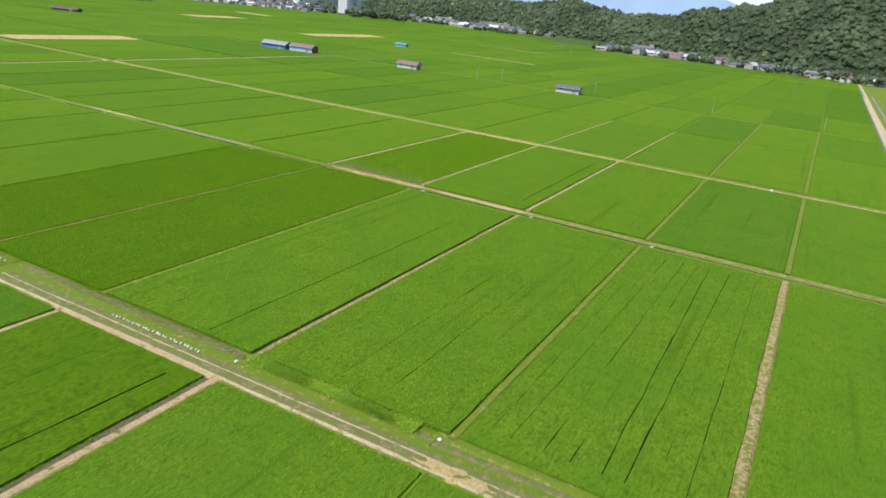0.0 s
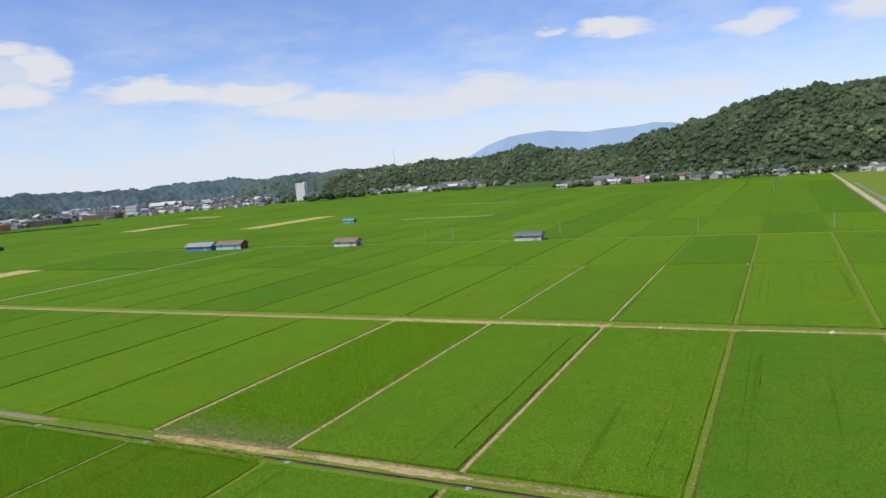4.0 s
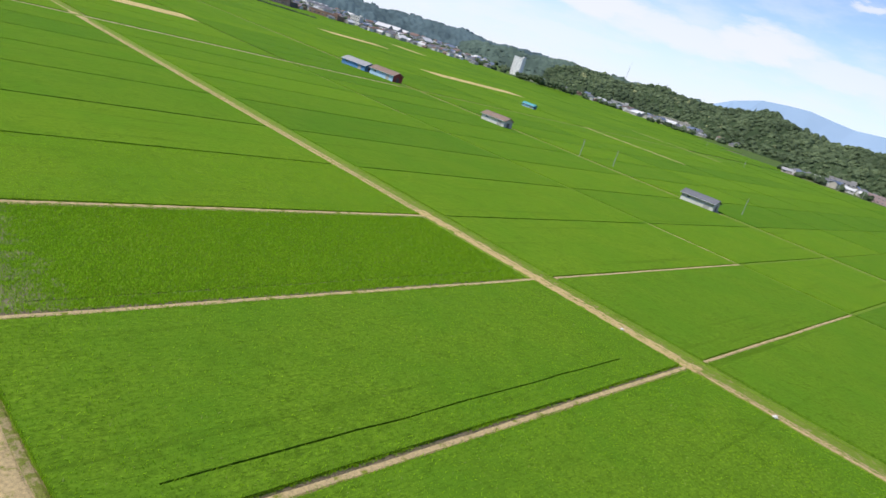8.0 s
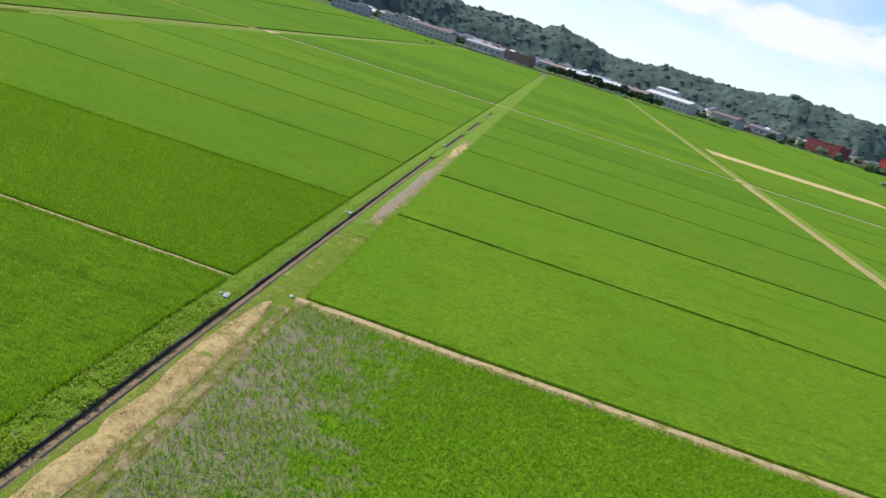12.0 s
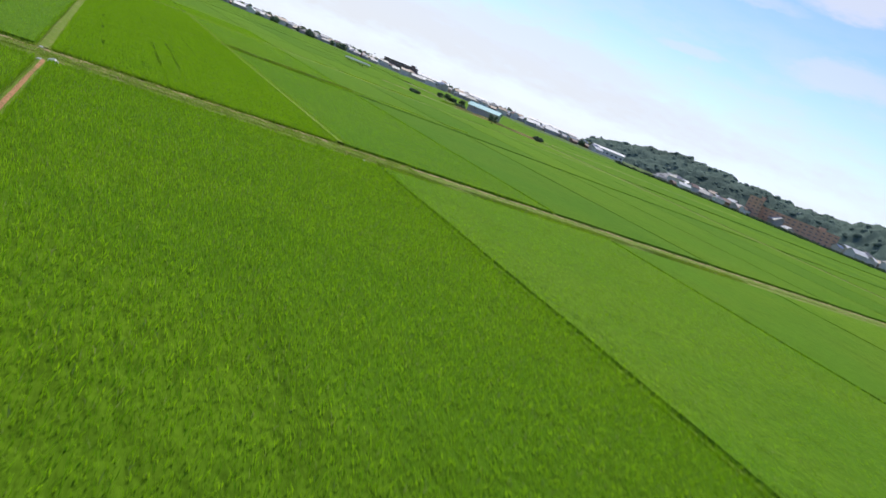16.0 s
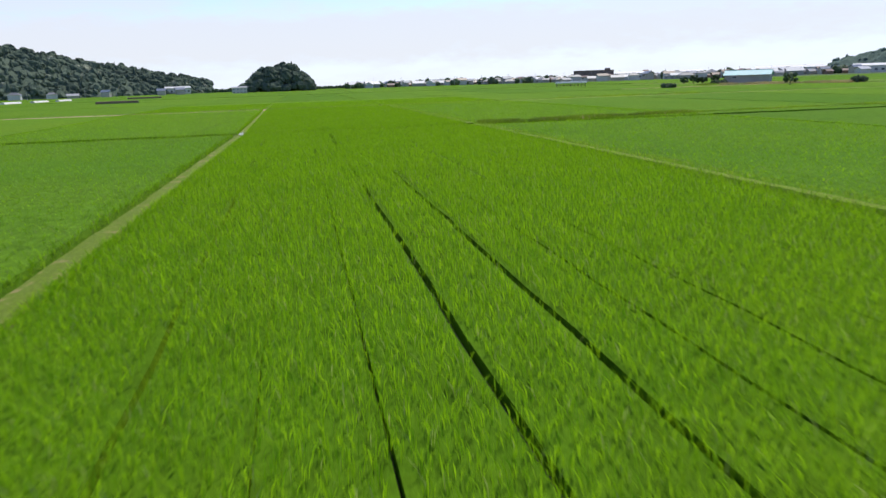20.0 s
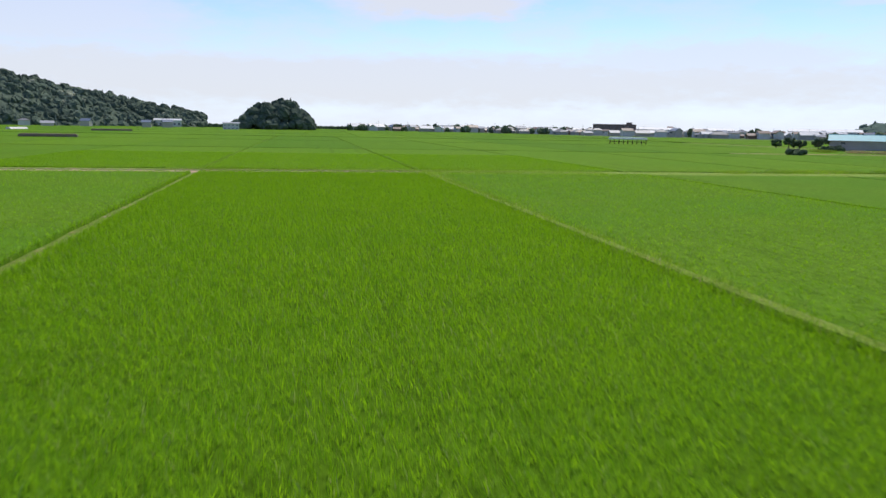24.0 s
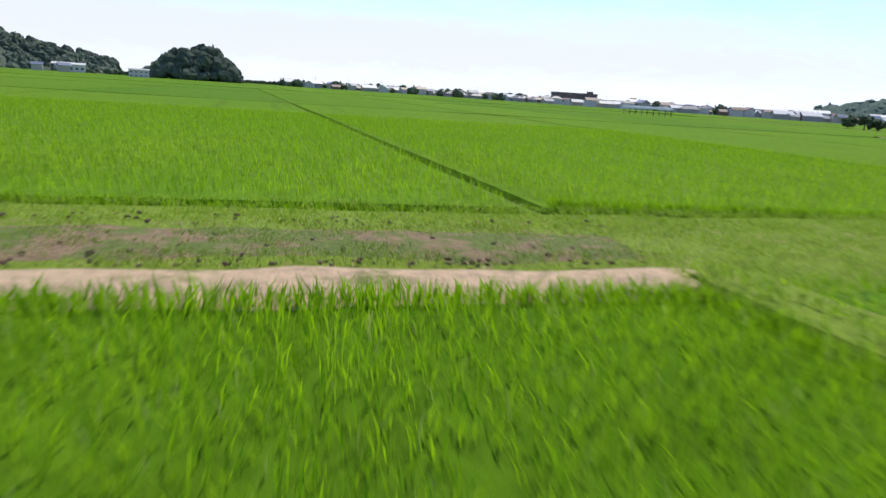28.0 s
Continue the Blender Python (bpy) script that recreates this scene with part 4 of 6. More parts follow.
reeds(-202, -376, -228, -334, 5.0, 9000, 1.3, STRAW_BLADE, 41, "pale dry standing grass beside the southern shed")
reeds(-196, -380, -214, -402, 4.0, 3500, 0.9, GRASS_BLADE, 42, "rough green grass beside the southern shed")
reeds(-55.5, -183.5, -84, -187.5, 1.6, 5200, 0.75, GRASS_BLADE, 43, "rough weeds along the narrow bank")
reeds(-84, -187.5, -118, -190, 1.2, 3000, 0.6, BANK_BLADE, 44, "pale weeds along the narrow bank")
reeds(-60, -92.6, -116, -92.8, 1.4, 5200, 0.45, GRASS_BLADE, 45, "rough weeds along the long track")
reeds(28.8, -92.5, 54, -92.6, 1.5, 9500, 0.46, LUSH_BLADE, 47, "lush bright weeds on the ditch bank beside the long track")
reeds(-95, -271, -135, -276, 2.5, 3200, 0.7, BANK_BLADE, 46, "pale weeds along the low track")


def clods():
    """Broken lumps of earth and cut roots along the bare strip of the low track."""
    rng = random.Random(17)
    ball = crown_lump()
    verts, faces = [], []
    for _ in range(300):
        x, y = rng.uniform(-52, -24), rng.choice((rng.gauss(-267.75, 0.12), rng.gauss(-268.7, 0.5), rng.gauss(-271.2, 0.25)))
        r, a, at = rng.uniform(0.015, 0.045), rng.uniform(0, 6.28), len(verts)
        for p in ball:
            k = 1 + 0.5 * noise.noise((p[0] * 1.7 + x, p[1] * 1.7 + y, p[2] * 1.7))
            u, v = p[0] * r * 1.5 * k, p[1] * r * k
            verts.append((x + u * math.cos(a) - v * math.sin(a), y + u * math.sin(a) + v * math.cos(a), 0.335 + p[2] * r * k * 0.7))
        faces += [[at + q for q in f] for f in LUMP_FACES]
    tagged(raw("earth_clods", verts, faces, CLOD), "dark broken clods of earth on the mown track", "clods", kind="stuff")


CLOD = soil_material("clod_earth", (0.17, 0.11, 0.07), (0.14, 0.16, 0.05), 0.25, 2.0)
LUMP_FACES = []


def crown_lump():
    bm = bmesh.new()
    bmesh.ops.create_icosphere(bm, subdivisions=2, radius=1.0)
    LUMP_FACES.extend([w.index for w in f.verts] for f in bm.faces)
    ball = [v.co[:] for v in bm.verts]
    bm.free()
    return ball


clods()


# ---- woods and hills ----
def leaf_material(name, light, dark, deep=0.45, wild=0.6):
    n = Nodes(name)
    r = n.island()
    col = n.mix(n.ramp(n.noise(0.11, 6, 0.72), 0.38, 0.62), dark, light)
    col = n.mix(n.ramp(r, 0.0, 1.0, 0.0, wild), col, tuple(c * deep for c in dark))
    col = n.mix(n.ramp(n.noise(0.045, 3), 0.62, 0.7, 0, 0.4), col, tuple(c * 1.5 for c in light))
    col = n.mix(n.ramp(r, 0.30, 0.31, 0.0, 0.5), col, tuple(c * 1.35 for c in light))
    col = n.mix(n.ramp(r, 0.56, 0.57, 0.0, 0.45), col, dark)
    col = n.mix(n.math("MULTIPLY", n.ramp(r, 0.955, 0.956), n.ramp(n.noise(0.012, 2), 0.5, 0.56)), col, tuple(c * k for c, k in zip(light, (2.4, 2.0, 2.0))))
    col = n.mix(n.ramp(n.noise(0.011, 4, 0.6), 0.46, 0.58, 0.0, 0.55), col, tuple(c * 0.62 for c in dark))
    col = n.mix(n.ramp(n.noise(0.7, 5, 0.75), 0.42, 0.60, 0, 0.35), col, tuple(c * 0.6 for c in dark))
    n.bump(n.noise(0.5, 5, 0.8), 0.8, 1.2)
    return n.done(col, 0.9, 0.0, 0.05)


LEAF = leaf_material("wood_leaves", (0.138, 0.172, 0.080), (0.070, 0.098, 0.052), 0.7, 0.5)
LEAF_DEEP = leaf_material("cedar_needles", (0.060, 0.095, 0.040), (0.030, 0.052, 0.022))
# southern woods: leaf colour lightened and greyed to paint in distance haze
WOOD_LEAF = leaf_material("haze_tinted_grove_leaves", (0.130, 0.160, 0.105), (0.088, 0.116, 0.078), 0.8, 0.4)
# hill surface colour, darkened to paint the shade between the tree crowns
CROWN_GAP_SHADE = leaf_material("painted_crown_gap_shade", (0.062, 0.090, 0.040), (0.044, 0.066, 0.030), 0.8, 0.2)
# far hills: bluish leaf colours stand in for the haze before them
HILL_LEAF = leaf_material("haze_tinted_hill_leaves", (0.136, 0.182, 0.136), (0.082, 0.118, 0.092), 0.9, 0.2)
FAR_LEAF = leaf_material("haze_tinted_wood_leaves", (0.118, 0.165, 0.165), (0.090, 0.130, 0.135), 0.9, 0.3)
BARK = paint("tree_bark", (0.12, 0.09, 0.06), 0.9, 0, 0.4, 6)


def crown_shape(seed, cone=False):
    """Corners and faces of one uneven crown of unit size."""
    bm = bmesh.new()
    bmesh.ops.create_icosphere(bm, subdivisions=2, radius=1.0)
    rng = random.Random(seed)
    off = Vector((rng.uniform(0, 50), rng.uniform(0, 50), rng.uniform(0, 50)))
    for v in bm.verts:
        d = v.co.normalized()
        k = 1 + 0.45 * noise.noise(d * 1.7 + off) + 0.25 * noise.noise(d * 4.1 + off)
        v.co = d * k
        if cone:
            t = (v.co.z + 1) / 2
            v.co.x *= max(0.05, 1.05 - t * 0.95)
            v.co.y *= max(0.05, 1.05 - t * 0.95)
            v.co.z *= 1.7
    verts = np.array([v.co[:] for v in bm.verts])
    faces = np.array([[w.index for w in f.verts] for f in bm.faces])
    bm.free()
    return verts, faces


ROUND = [crown_shape(s) for s in range(6)]
CONES = [crown_shape(s + 20, True) for s in range(4)]


def crowns(name, label, places, material, parent=None, cones=0.0, seed=0, flat=1.0):
    """Many tree crowns as one mesh. places: rows of x, y, z of the centre and the radius."""
    rng = np.random.default_rng(seed)
    vs, fs, base = [], [], 0
    for x, y, z, r in places:
        pick = rng.random() < cones * (1.0 + 1.5 * noise.noise((x * 0.012, y * 0.012, seed)))
        v, f = (CONES if pick else ROUND)[rng.integers(4)]
        r = r * (0.75 if pick else 1.0)
        a = rng.uniform(0, 2 * np.pi)
        c, s = np.cos(a), np.sin(a)
        p = v @ np.array([[c, s, 0], [-s, c, 0], [0, 0, 1]]) * (r * rng.uniform(0.85, 1.15), r * rng.uniform(0.85, 1.15), r * flat * rng.uniform(0.8, 1.1))
        vs.append(p + (x, y, z))
        fs.append(f + base)
        base += len(v)
    ob = raw(name, np.concatenate(vs).tolist(), np.concatenate(fs).tolist(), material, parent)
    if material in (HILL_LEAF, FAR_LEAF):
        ob.data.polygons.foreach_set("use_smooth", [True] * len(ob.data.polygons))
    return tagged(ob, label, "trees" if not parent else "", kind="stuff")


def from_point(p, az, d):
    a = radians(az)
    return p[0] - d * math.sin(a), p[1] + d * math.cos(a)


def wooded_ridge(label, p, eye, rows, spacing, radius, leaf, cones=0.15, seed=1, foot_share=0.82):
    """A ridge seen from p: rows of bearing, distance and rise in degrees; a lumpy canopy on its slopes, crowns rising from it."""
    az, dist, rise = (np.array(c, float) for c in zip(*sorted(rows)))
    rng = random.Random(seed)
    lump = radius * (0.5 if leaf in (LEAF, WOOD_LEAF) else 0.75)
    n = max(4, int(radians(az[-1] - az[0]) * dist.mean() / (radius * 0.45)))
    shares = [foot_share + (1 - foot_share) * k / 27 for k in range(28)] + [1.1, 1.25, 1.4]
    verts, faces = [], []

    def relief(x, y):
        q = Vector((x, y, seed * 7)) / (radius * 1.6)
        return lump * (noise.noise(q) + 0.5 * noise.noise(q * 2.1)) + 0.9 * radius * noise.noise(q * 0.3) + (1.5 * radius * noise.noise(q * 0.11) if leaf is LEAF else 0)

    def ground(a, share):
        d, e = np.interp(a, az, dist), np.interp(a, az, rise)
        h = max(4, eye + d * math.tan(radians(e)) - radius * 0.75)
        s = (share - foot_share) / (1 - foot_share)
        x, y = from_point(p, a, d * share)
        k = relief(x, y) * (share > foot_share) * (share < 1.3)
        return x, y, k - 0.7 + (h + 0.7) * (math.sin(min(s, 1) * math.pi / 2) ** 0.9 if s <= 1 else max(0, 1 - (share - 1) * 2.5))

    for i in range(n + 1):
        for s in shares:
            x, y, z = ground(az[0] + (az[-1] - az[0]) * i / n, s)
            verts.append((x, y, z))
    w = len(shares)
    for i in range(n):
        for j in range(w - 1):
            a = i * w + j
            faces.append((a, a + 1, a + 1 + w, a + w))
    hill = tagged(raw("hill", verts, faces, CROWN_GAP_SHADE if leaf is LEAF else leaf), label, "hill", kind="structure")
    hill.data.polygons.foreach_set("use_smooth", [True] * len(faces))
    places = []
    arc = radians(az[-1] - az[0]) * dist.mean()
    rows_up, along = int(dist.mean() * (1 - foot_share) / spacing), int(arc / spacing)
    for j in range(rows_up if leaf is not FAR_LEAF else 0):
        for k in range(along):
            a = az[0] + (az[-1] - az[0]) * (k + rng.uniform(-0.1, 1.1)) / along
            share = foot_share + (1 - foot_share) * (j + rng.uniform(-0.1, 1.1)) / rows_up
            x, y, z = ground(a, max(foot_share + 0.001, share))
            r = radius * rng.choice((0.5, 0.6, 0.7, 0.8, 0.9, 1.15)) * (1.0 if leaf in (LEAF, WOOD_LEAF) else 0.6)
            places.append((x, y, z + r * (rng.uniform(-0.25, 0.25) if leaf in (LEAF, WOOD_LEAF) else rng.uniform(-0.6, -0.3)), r))
    for k in range(int(arc / (spacing * 0.9))):
        x, y, z = ground(rng.uniform(az[0], az[-1]), 1.0)
        r = radius * rng.uniform(0.5, 0.9)
        places.append((x, y, z + r * (0.45 if leaf in (LEAF, WOOD_LEAF) else -0.15), r * 0.8))
    crowns("woods", label.replace("hill", "woods on the hill"), places, leaf, hill, cones, seed, 0.95 if leaf in (LEAF, WOOD_LEAF) else 0.7)
    return hill


NORTH, WEST, SOUTH = (69, -96), (16, 15.5), (-38, -75)
wooded_ridge("dark green wooded hill above the village", NORTH, 41.7, [
    (35.5, 1900, -0.5), (34.6, 1880, 0.1), (32, 1850, 0.45), (29, 1820, 0.62), (26.4, 1790, 0.80), (24.6, 1770, 0.62), (22.6, 1750, 0.80), (20.6, 1720, 1.12), (18.8, 1660, 1.42), (17.4, 1640, 1.12), (15.3, 1620, 0.66), (13, 1570, 0.75), (11, 1500, 1.1), (8.8, 1400, 1.63), (6.6, 1300, 2.15), (4.4, 1280, 2.67),
    (2, 1270, 3.1), (0.4, 1260, 3.41), (-2.3, 1250, 3.92), (-6.3, 1230, 4.0), (-11, 1180, 3.9), (-18, 1100, 3.2)], 7.0, 6.0, LEAF, 0.15, 1, 0.91)
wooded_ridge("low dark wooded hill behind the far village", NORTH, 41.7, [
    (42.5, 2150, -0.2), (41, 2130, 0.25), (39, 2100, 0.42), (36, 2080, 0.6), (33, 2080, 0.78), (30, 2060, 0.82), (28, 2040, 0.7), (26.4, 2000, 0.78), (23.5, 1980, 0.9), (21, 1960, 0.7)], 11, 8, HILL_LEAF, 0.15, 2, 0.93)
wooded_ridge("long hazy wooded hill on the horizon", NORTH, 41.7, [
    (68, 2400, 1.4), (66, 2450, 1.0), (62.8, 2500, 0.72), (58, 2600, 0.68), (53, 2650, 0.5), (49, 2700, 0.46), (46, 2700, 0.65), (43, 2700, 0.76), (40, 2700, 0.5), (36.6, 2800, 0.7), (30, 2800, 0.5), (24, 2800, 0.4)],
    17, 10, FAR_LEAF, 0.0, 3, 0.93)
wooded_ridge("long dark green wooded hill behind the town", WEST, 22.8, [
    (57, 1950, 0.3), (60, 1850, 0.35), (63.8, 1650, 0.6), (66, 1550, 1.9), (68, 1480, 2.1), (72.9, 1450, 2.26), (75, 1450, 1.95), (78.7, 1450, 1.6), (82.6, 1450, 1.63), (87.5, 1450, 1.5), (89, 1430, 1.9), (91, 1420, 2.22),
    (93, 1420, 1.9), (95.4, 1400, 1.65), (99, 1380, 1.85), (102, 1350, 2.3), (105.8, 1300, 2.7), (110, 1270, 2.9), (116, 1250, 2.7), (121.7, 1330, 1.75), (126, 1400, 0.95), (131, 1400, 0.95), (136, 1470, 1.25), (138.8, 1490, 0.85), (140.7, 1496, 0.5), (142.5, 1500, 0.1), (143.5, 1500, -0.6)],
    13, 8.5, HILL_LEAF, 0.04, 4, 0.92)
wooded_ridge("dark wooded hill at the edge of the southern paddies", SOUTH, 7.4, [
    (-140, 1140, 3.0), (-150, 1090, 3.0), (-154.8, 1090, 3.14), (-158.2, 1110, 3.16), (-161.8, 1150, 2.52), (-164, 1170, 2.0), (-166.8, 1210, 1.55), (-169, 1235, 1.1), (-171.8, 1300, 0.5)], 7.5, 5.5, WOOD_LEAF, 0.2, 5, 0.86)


def grove():
    rng = random.Random(11)
    places = []
    for _ in range(330):
        a, d = rng.uniform(0, 2 * math.pi), math.sqrt(rng.random())
        x, y = 13 + 42 * d * math.cos(a), -975 + 34 * d * math.sin(a)
        top = 27 * (1 - d**3) * (1 - 0.1 * math.cos(a))
        r = rng.uniform(4, 6.5)
        places.append((x, y, max(r * 0.8, top * rng.uniform(0.55, 1.0)), r))
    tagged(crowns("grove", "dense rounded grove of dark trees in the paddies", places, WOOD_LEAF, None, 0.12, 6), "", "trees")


grove()


def mountain():
    n = Nodes("mountain_painted_haze")
    # pale blue base colour carries the haze in front of the mountain
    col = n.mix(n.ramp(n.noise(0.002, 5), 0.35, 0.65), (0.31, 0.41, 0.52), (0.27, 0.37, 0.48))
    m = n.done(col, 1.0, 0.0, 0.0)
    verts, faces = [], []
    rows = [(27, 0.3), (25, 0.6), (23.7, 1.0), (22.3, 1.6), (20.5, 2.2), (18.8, 2.45), (17.2, 2.38), (15.7, 2.28), (14.1, 2.11), (12.4, 2.12), (10.8, 2.28), (9.2, 2.36), (7.8, 2.2), (6.5, 1.9), (4, 1.5), (0, 0.9), (-5, 0.4)]
    for i, (az, el) in enumerate(rows):
        for d, k in ((4250, 0.0), (4480, 1.0), (4650, 0.2)):
            x, y = from_point(NORTH, az, d)
            verts.append((x, y, -1 + k * (43 + 4480 * math.tan(radians(el)) + 6 * math.sin(i * 2.3))))
    for i in range(len(rows) - 1):
        for j in range(2):
            a = i * 3 + j
            faces.append((a, a + 1, a + 4, a + 3))
    tagged(raw("mountain", verts, faces, m), "mountain far on the horizon with its haze painted pale blue", "mountain", kind="structure")


mountain()


# ---- buildings ----
WALLS = {k: paint("wall_" + k, c, 0.75, 0, 0.15, 0.4) for k, c in dict(white=(0.68, 0.64, 0.57), cream=(0.54, 0.48, 0.38), grey=(0.42, 0.39, 0.35), brown=(0.26, 0.16, 0.11), orange=(0.66, 0.26, 0.10),
         umber=(0.20, 0.15, 0.12), bright=(0.9, 0.87, 0.80), red=(0.27, 0.05, 0.045), brick=(0.68, 0.38, 0.25), pink=(0.52, 0.36, 0.33), dark=(0.12, 0.095, 0.085), blue=(0.12, 0.27, 0.52), pale_blue=(0.45, 0.62, 0.78), scarlet=(0.58, 0.05, 0.04)).items()}
ROOFS = {k: paint("roof_" + k, c, 0.55, 0, 0.2, 0.5) for k, c in dict(slate=(0.19, 0.185, 0.185), grey=(0.43, 0.41, 0.39), blue=(0.15, 0.18, 0.24), brown=(0.22, 0.14, 0.10), white=(0.70, 0.67, 0.62), teal=(0.13, 0.42, 0.44), rust=(0.32, 0.22, 0.16), green=(0.16, 0.32, 0.24)).items()}
GLASS = paint("dark_window_glass", (0.05, 0.06, 0.07), 0.15, 0, 0.1, 1, 0.6)
TRIM = paint("white_window_frame", (0.7, 0.7, 0.7), 0.5, 0, 0.1, 2)


def window(bm_w, bm_d, x, y, z, w, h, face, parent):
    """A window with a frame set into a wall. face: the way it looks, (1, 0) and so on."""
    fx, fy = face
    t = 0.06

    def b(u0, u1, z0, z1, out):
        if fx:
            return (x - 0.02, x + out, y + u0, y + u1, z + z0, z + z1) if fx > 0 else (x - out, x + 0.02, y + u0, y + u1, z + z0, z + z1)
        return (x + u0, x + u1, y - 0.02, y + out, z + z0, z + z1) if fy > 0 else (x + u0, x + u1, y - out, y + 0.02, z + z0, z + z1)

    fr = part("window", boxed(b(-w / 2 - t, w / 2 + t, -t, 0, 0.08), b(-w / 2 - t, w / 2 + t, h, h + t, 0.08), b(-w / 2 - t, -w / 2, 0, h, 0.08), b(w / 2, w / 2 + t, 0, h, 0.08), b(-t / 2, t / 2, 0, h, 0.06)), TRIM, parent)
    part("pane", boxed(b(-w / 2, w / 2, 0, h, 0.04)), GLASS, fr)


def house(w, d, h, wall, roof, style, label):
    """A village house about its own base: wall, roof with eaves, a wide window."""
    top = thing("house", label, "house", group="houses round the plain")
    e, rise = 0.7, d * 0.3
    bm = bmesh.new()
    if style == "gable":
        g = boxed((-w / 2, w / 2, -d / 2, d / 2, -0.6, h))
        prism(g, [(-d / 2, h - 0.01), (d / 2, h - 0.01), (0, h + rise - 0.12)], -w / 2, w / 2)
        part("wall", g, WALLS[wall], top)
        prism(bm, [(-d / 2 - e, h - 0.25), (0, h + rise), (d / 2 + e, h - 0.25), (d / 2 + e, h - 0.02), (0, h + rise + 0.25), (-d / 2 - e, h - 0.02)], -w / 2 - e, w / 2 + e)
    else:
        part("wall", boxed((-w / 2, w / 2, -d / 2, d / 2, -0.6, h)), WALLS[wall], top)
        k = max(w / 2 - d / 2, 0.5)
        vs = [bm.verts.new(p) for p in ((-w / 2 - e, -d / 2 - e, h - 0.1), (w / 2 + e, -d / 2 - e, h - 0.1), (w / 2 + e, d / 2 + e, h - 0.1), (-w / 2 - e, d / 2 + e, h - 0.1), (-k, 0, h + rise), (k, 0, h + rise))]
        for q in ((0, 1, 5, 4), (1, 2, 5), (2, 3, 4, 5), (3, 0, 4), (3, 2, 1, 0)):
            bm.faces.new([vs[n] for n in q])
        box(bm, -k - 0.3, k + 0.3, -0.2, 0.2, h + rise - 0.15, h + rise + 0.22)
    part("roof", bm, ROOFS[roof], top)
    window(None, None, -0.2 * w, -d / 2, 3.4 if h > 4.5 else 0.9, 3.4, 1.3, (0, -1), top)
    return top


def villages():
    kinds = [house(11, 8, 5.6, "white", "slate", "hip", "white two-storey house with a dark slate hip roof"), house(12, 7.5, 3.2, "cream", "grey", "gable", "cream low house with a grey gabled roof"),
             house(9, 7.5, 5.6, "cream", "blue", "gable", "cream two-storey house with a blue tiled roof"), house(14, 9, 3.3, "grey", "slate", "hip", "grey farmhouse with a wide dark hip roof"),
             house(10, 7, 5.4, "white", "brown", "gable", "white two-storey house with a brown roof"), house(13, 8, 4.2, "white", "white", "gable", "white workshop with a bright metal roof"),
             house(8, 6, 3.0, "brown", "rust", "gable", "brown wooden house with a rusty roof"), house(16, 10, 4.4, "grey", "white", "gable", "grey warehouse with a pale metal roof")]
    rng = random.Random(3)
    spots = []

    def street(p, a0, a1, d0, d1, n, big=1.0):
        for k in range(n):
            az = a0 + (a1 - a0) * (k + rng.uniform(0.1, 0.9)) / n
            x, y = from_point(p, az, rng.uniform(d0, d1))
            spots.append((x, y, rng.uniform(-22, 22) + rng.choice((0, 0, 0, 90)), rng.uniform(0.9, 1.25) * big))

    street(NORTH, 16.6, 8.8, 1075, 1170, 34)
    street(NORTH, 8.6, 1.0, 1045, 1130, 30)
    street(NORTH, 1.0, -7, 985, 1070, 24)
    street(NORTH, 31, 23.5, 1500, 1640, 26)
    street(NORTH, 28.6, 22.5, 1430, 1500, 30, 1.15)
    street(NORTH, 53, 39, 1400, 1800, 84)
    street(NORTH, 66, 54, 1370, 1560, 74)
    street(WEST, 82, 74, 1070, 1290, 70, 1.2)
    street(WEST, 74, 58, 1225, 1340, 90, 1.1)
    street(WEST, 114, 82, 975, 1290, 200, 1.2)
    street(SOUTH, 178, 163, 980, 1320, 150, 1.0)
    street(SOUTH, 163, 141, 880, 1150, 150, 1.0)
    street(WEST, 137, 118, 850, 1100, 60, 1.3)
    street(SOUTH, -158, -171, 900, 980, 6)
    street(NORTH, 68, 40, 1380, 1950, 400, 0.95)
    street(NORTH, 67, 42, 1400, 1900, 26, 1.8)
    street(WEST, 112, 76, 990, 1280, 22, 1.8)
    street(NORTH, 68, 40, 1950, 2300, 150, 1.4)
    street(NORTH, 36, 20, 1450, 1650, 40, 1.1)
    spots.sort(key=lambda s: (s[0] + 20) ** 2 + (s[1] + 80) ** 2)
    rest = []
    for n, (x, y, a, s) in enumerate(spots):
        k = rng.choice((0, 1, 2, 3, 4, 6, 7, 1, 3, 6, 0, 2, 5, 4))
        if n < len(kinds):
            kinds[n].matrix_basis = pose(x, y, 0, 0, 0, a)
        elif n < 290:
            copy_thing(kinds[k], pose(x, y, 0, 0, 0, a) @ Matrix.Scale(s, 4))
        else:
            rest.append((kinds[k], pose(x, y, 0, 0, 0, a) @ Matrix.Scale(s, 4)))
    verts, faces, slots, mats = [], [], [], []
    for ob, m in rest:
        for child in ob.children:
            mat = child.data.materials[0]
            if mat not in mats:
                mats.append(mat)
            at = len(verts)
            verts += [(m @ v.co)[:] for v in child.data.vertices]
            faces += [[at + q for q in p.vertices] for p in child.data.polygons]
            slots += [mats.index(mat)] * len(child.data.polygons)
    far = raw("town_houses", verts, faces, mats[0])
    for mat in mats[1:]:
        far.data.materials.append(mat)
    far.data.polygons.foreach_set("material_index", slots)
    tagged(far, "crowded pale houses of the distant towns", "houses", kind="stuff")


villages()


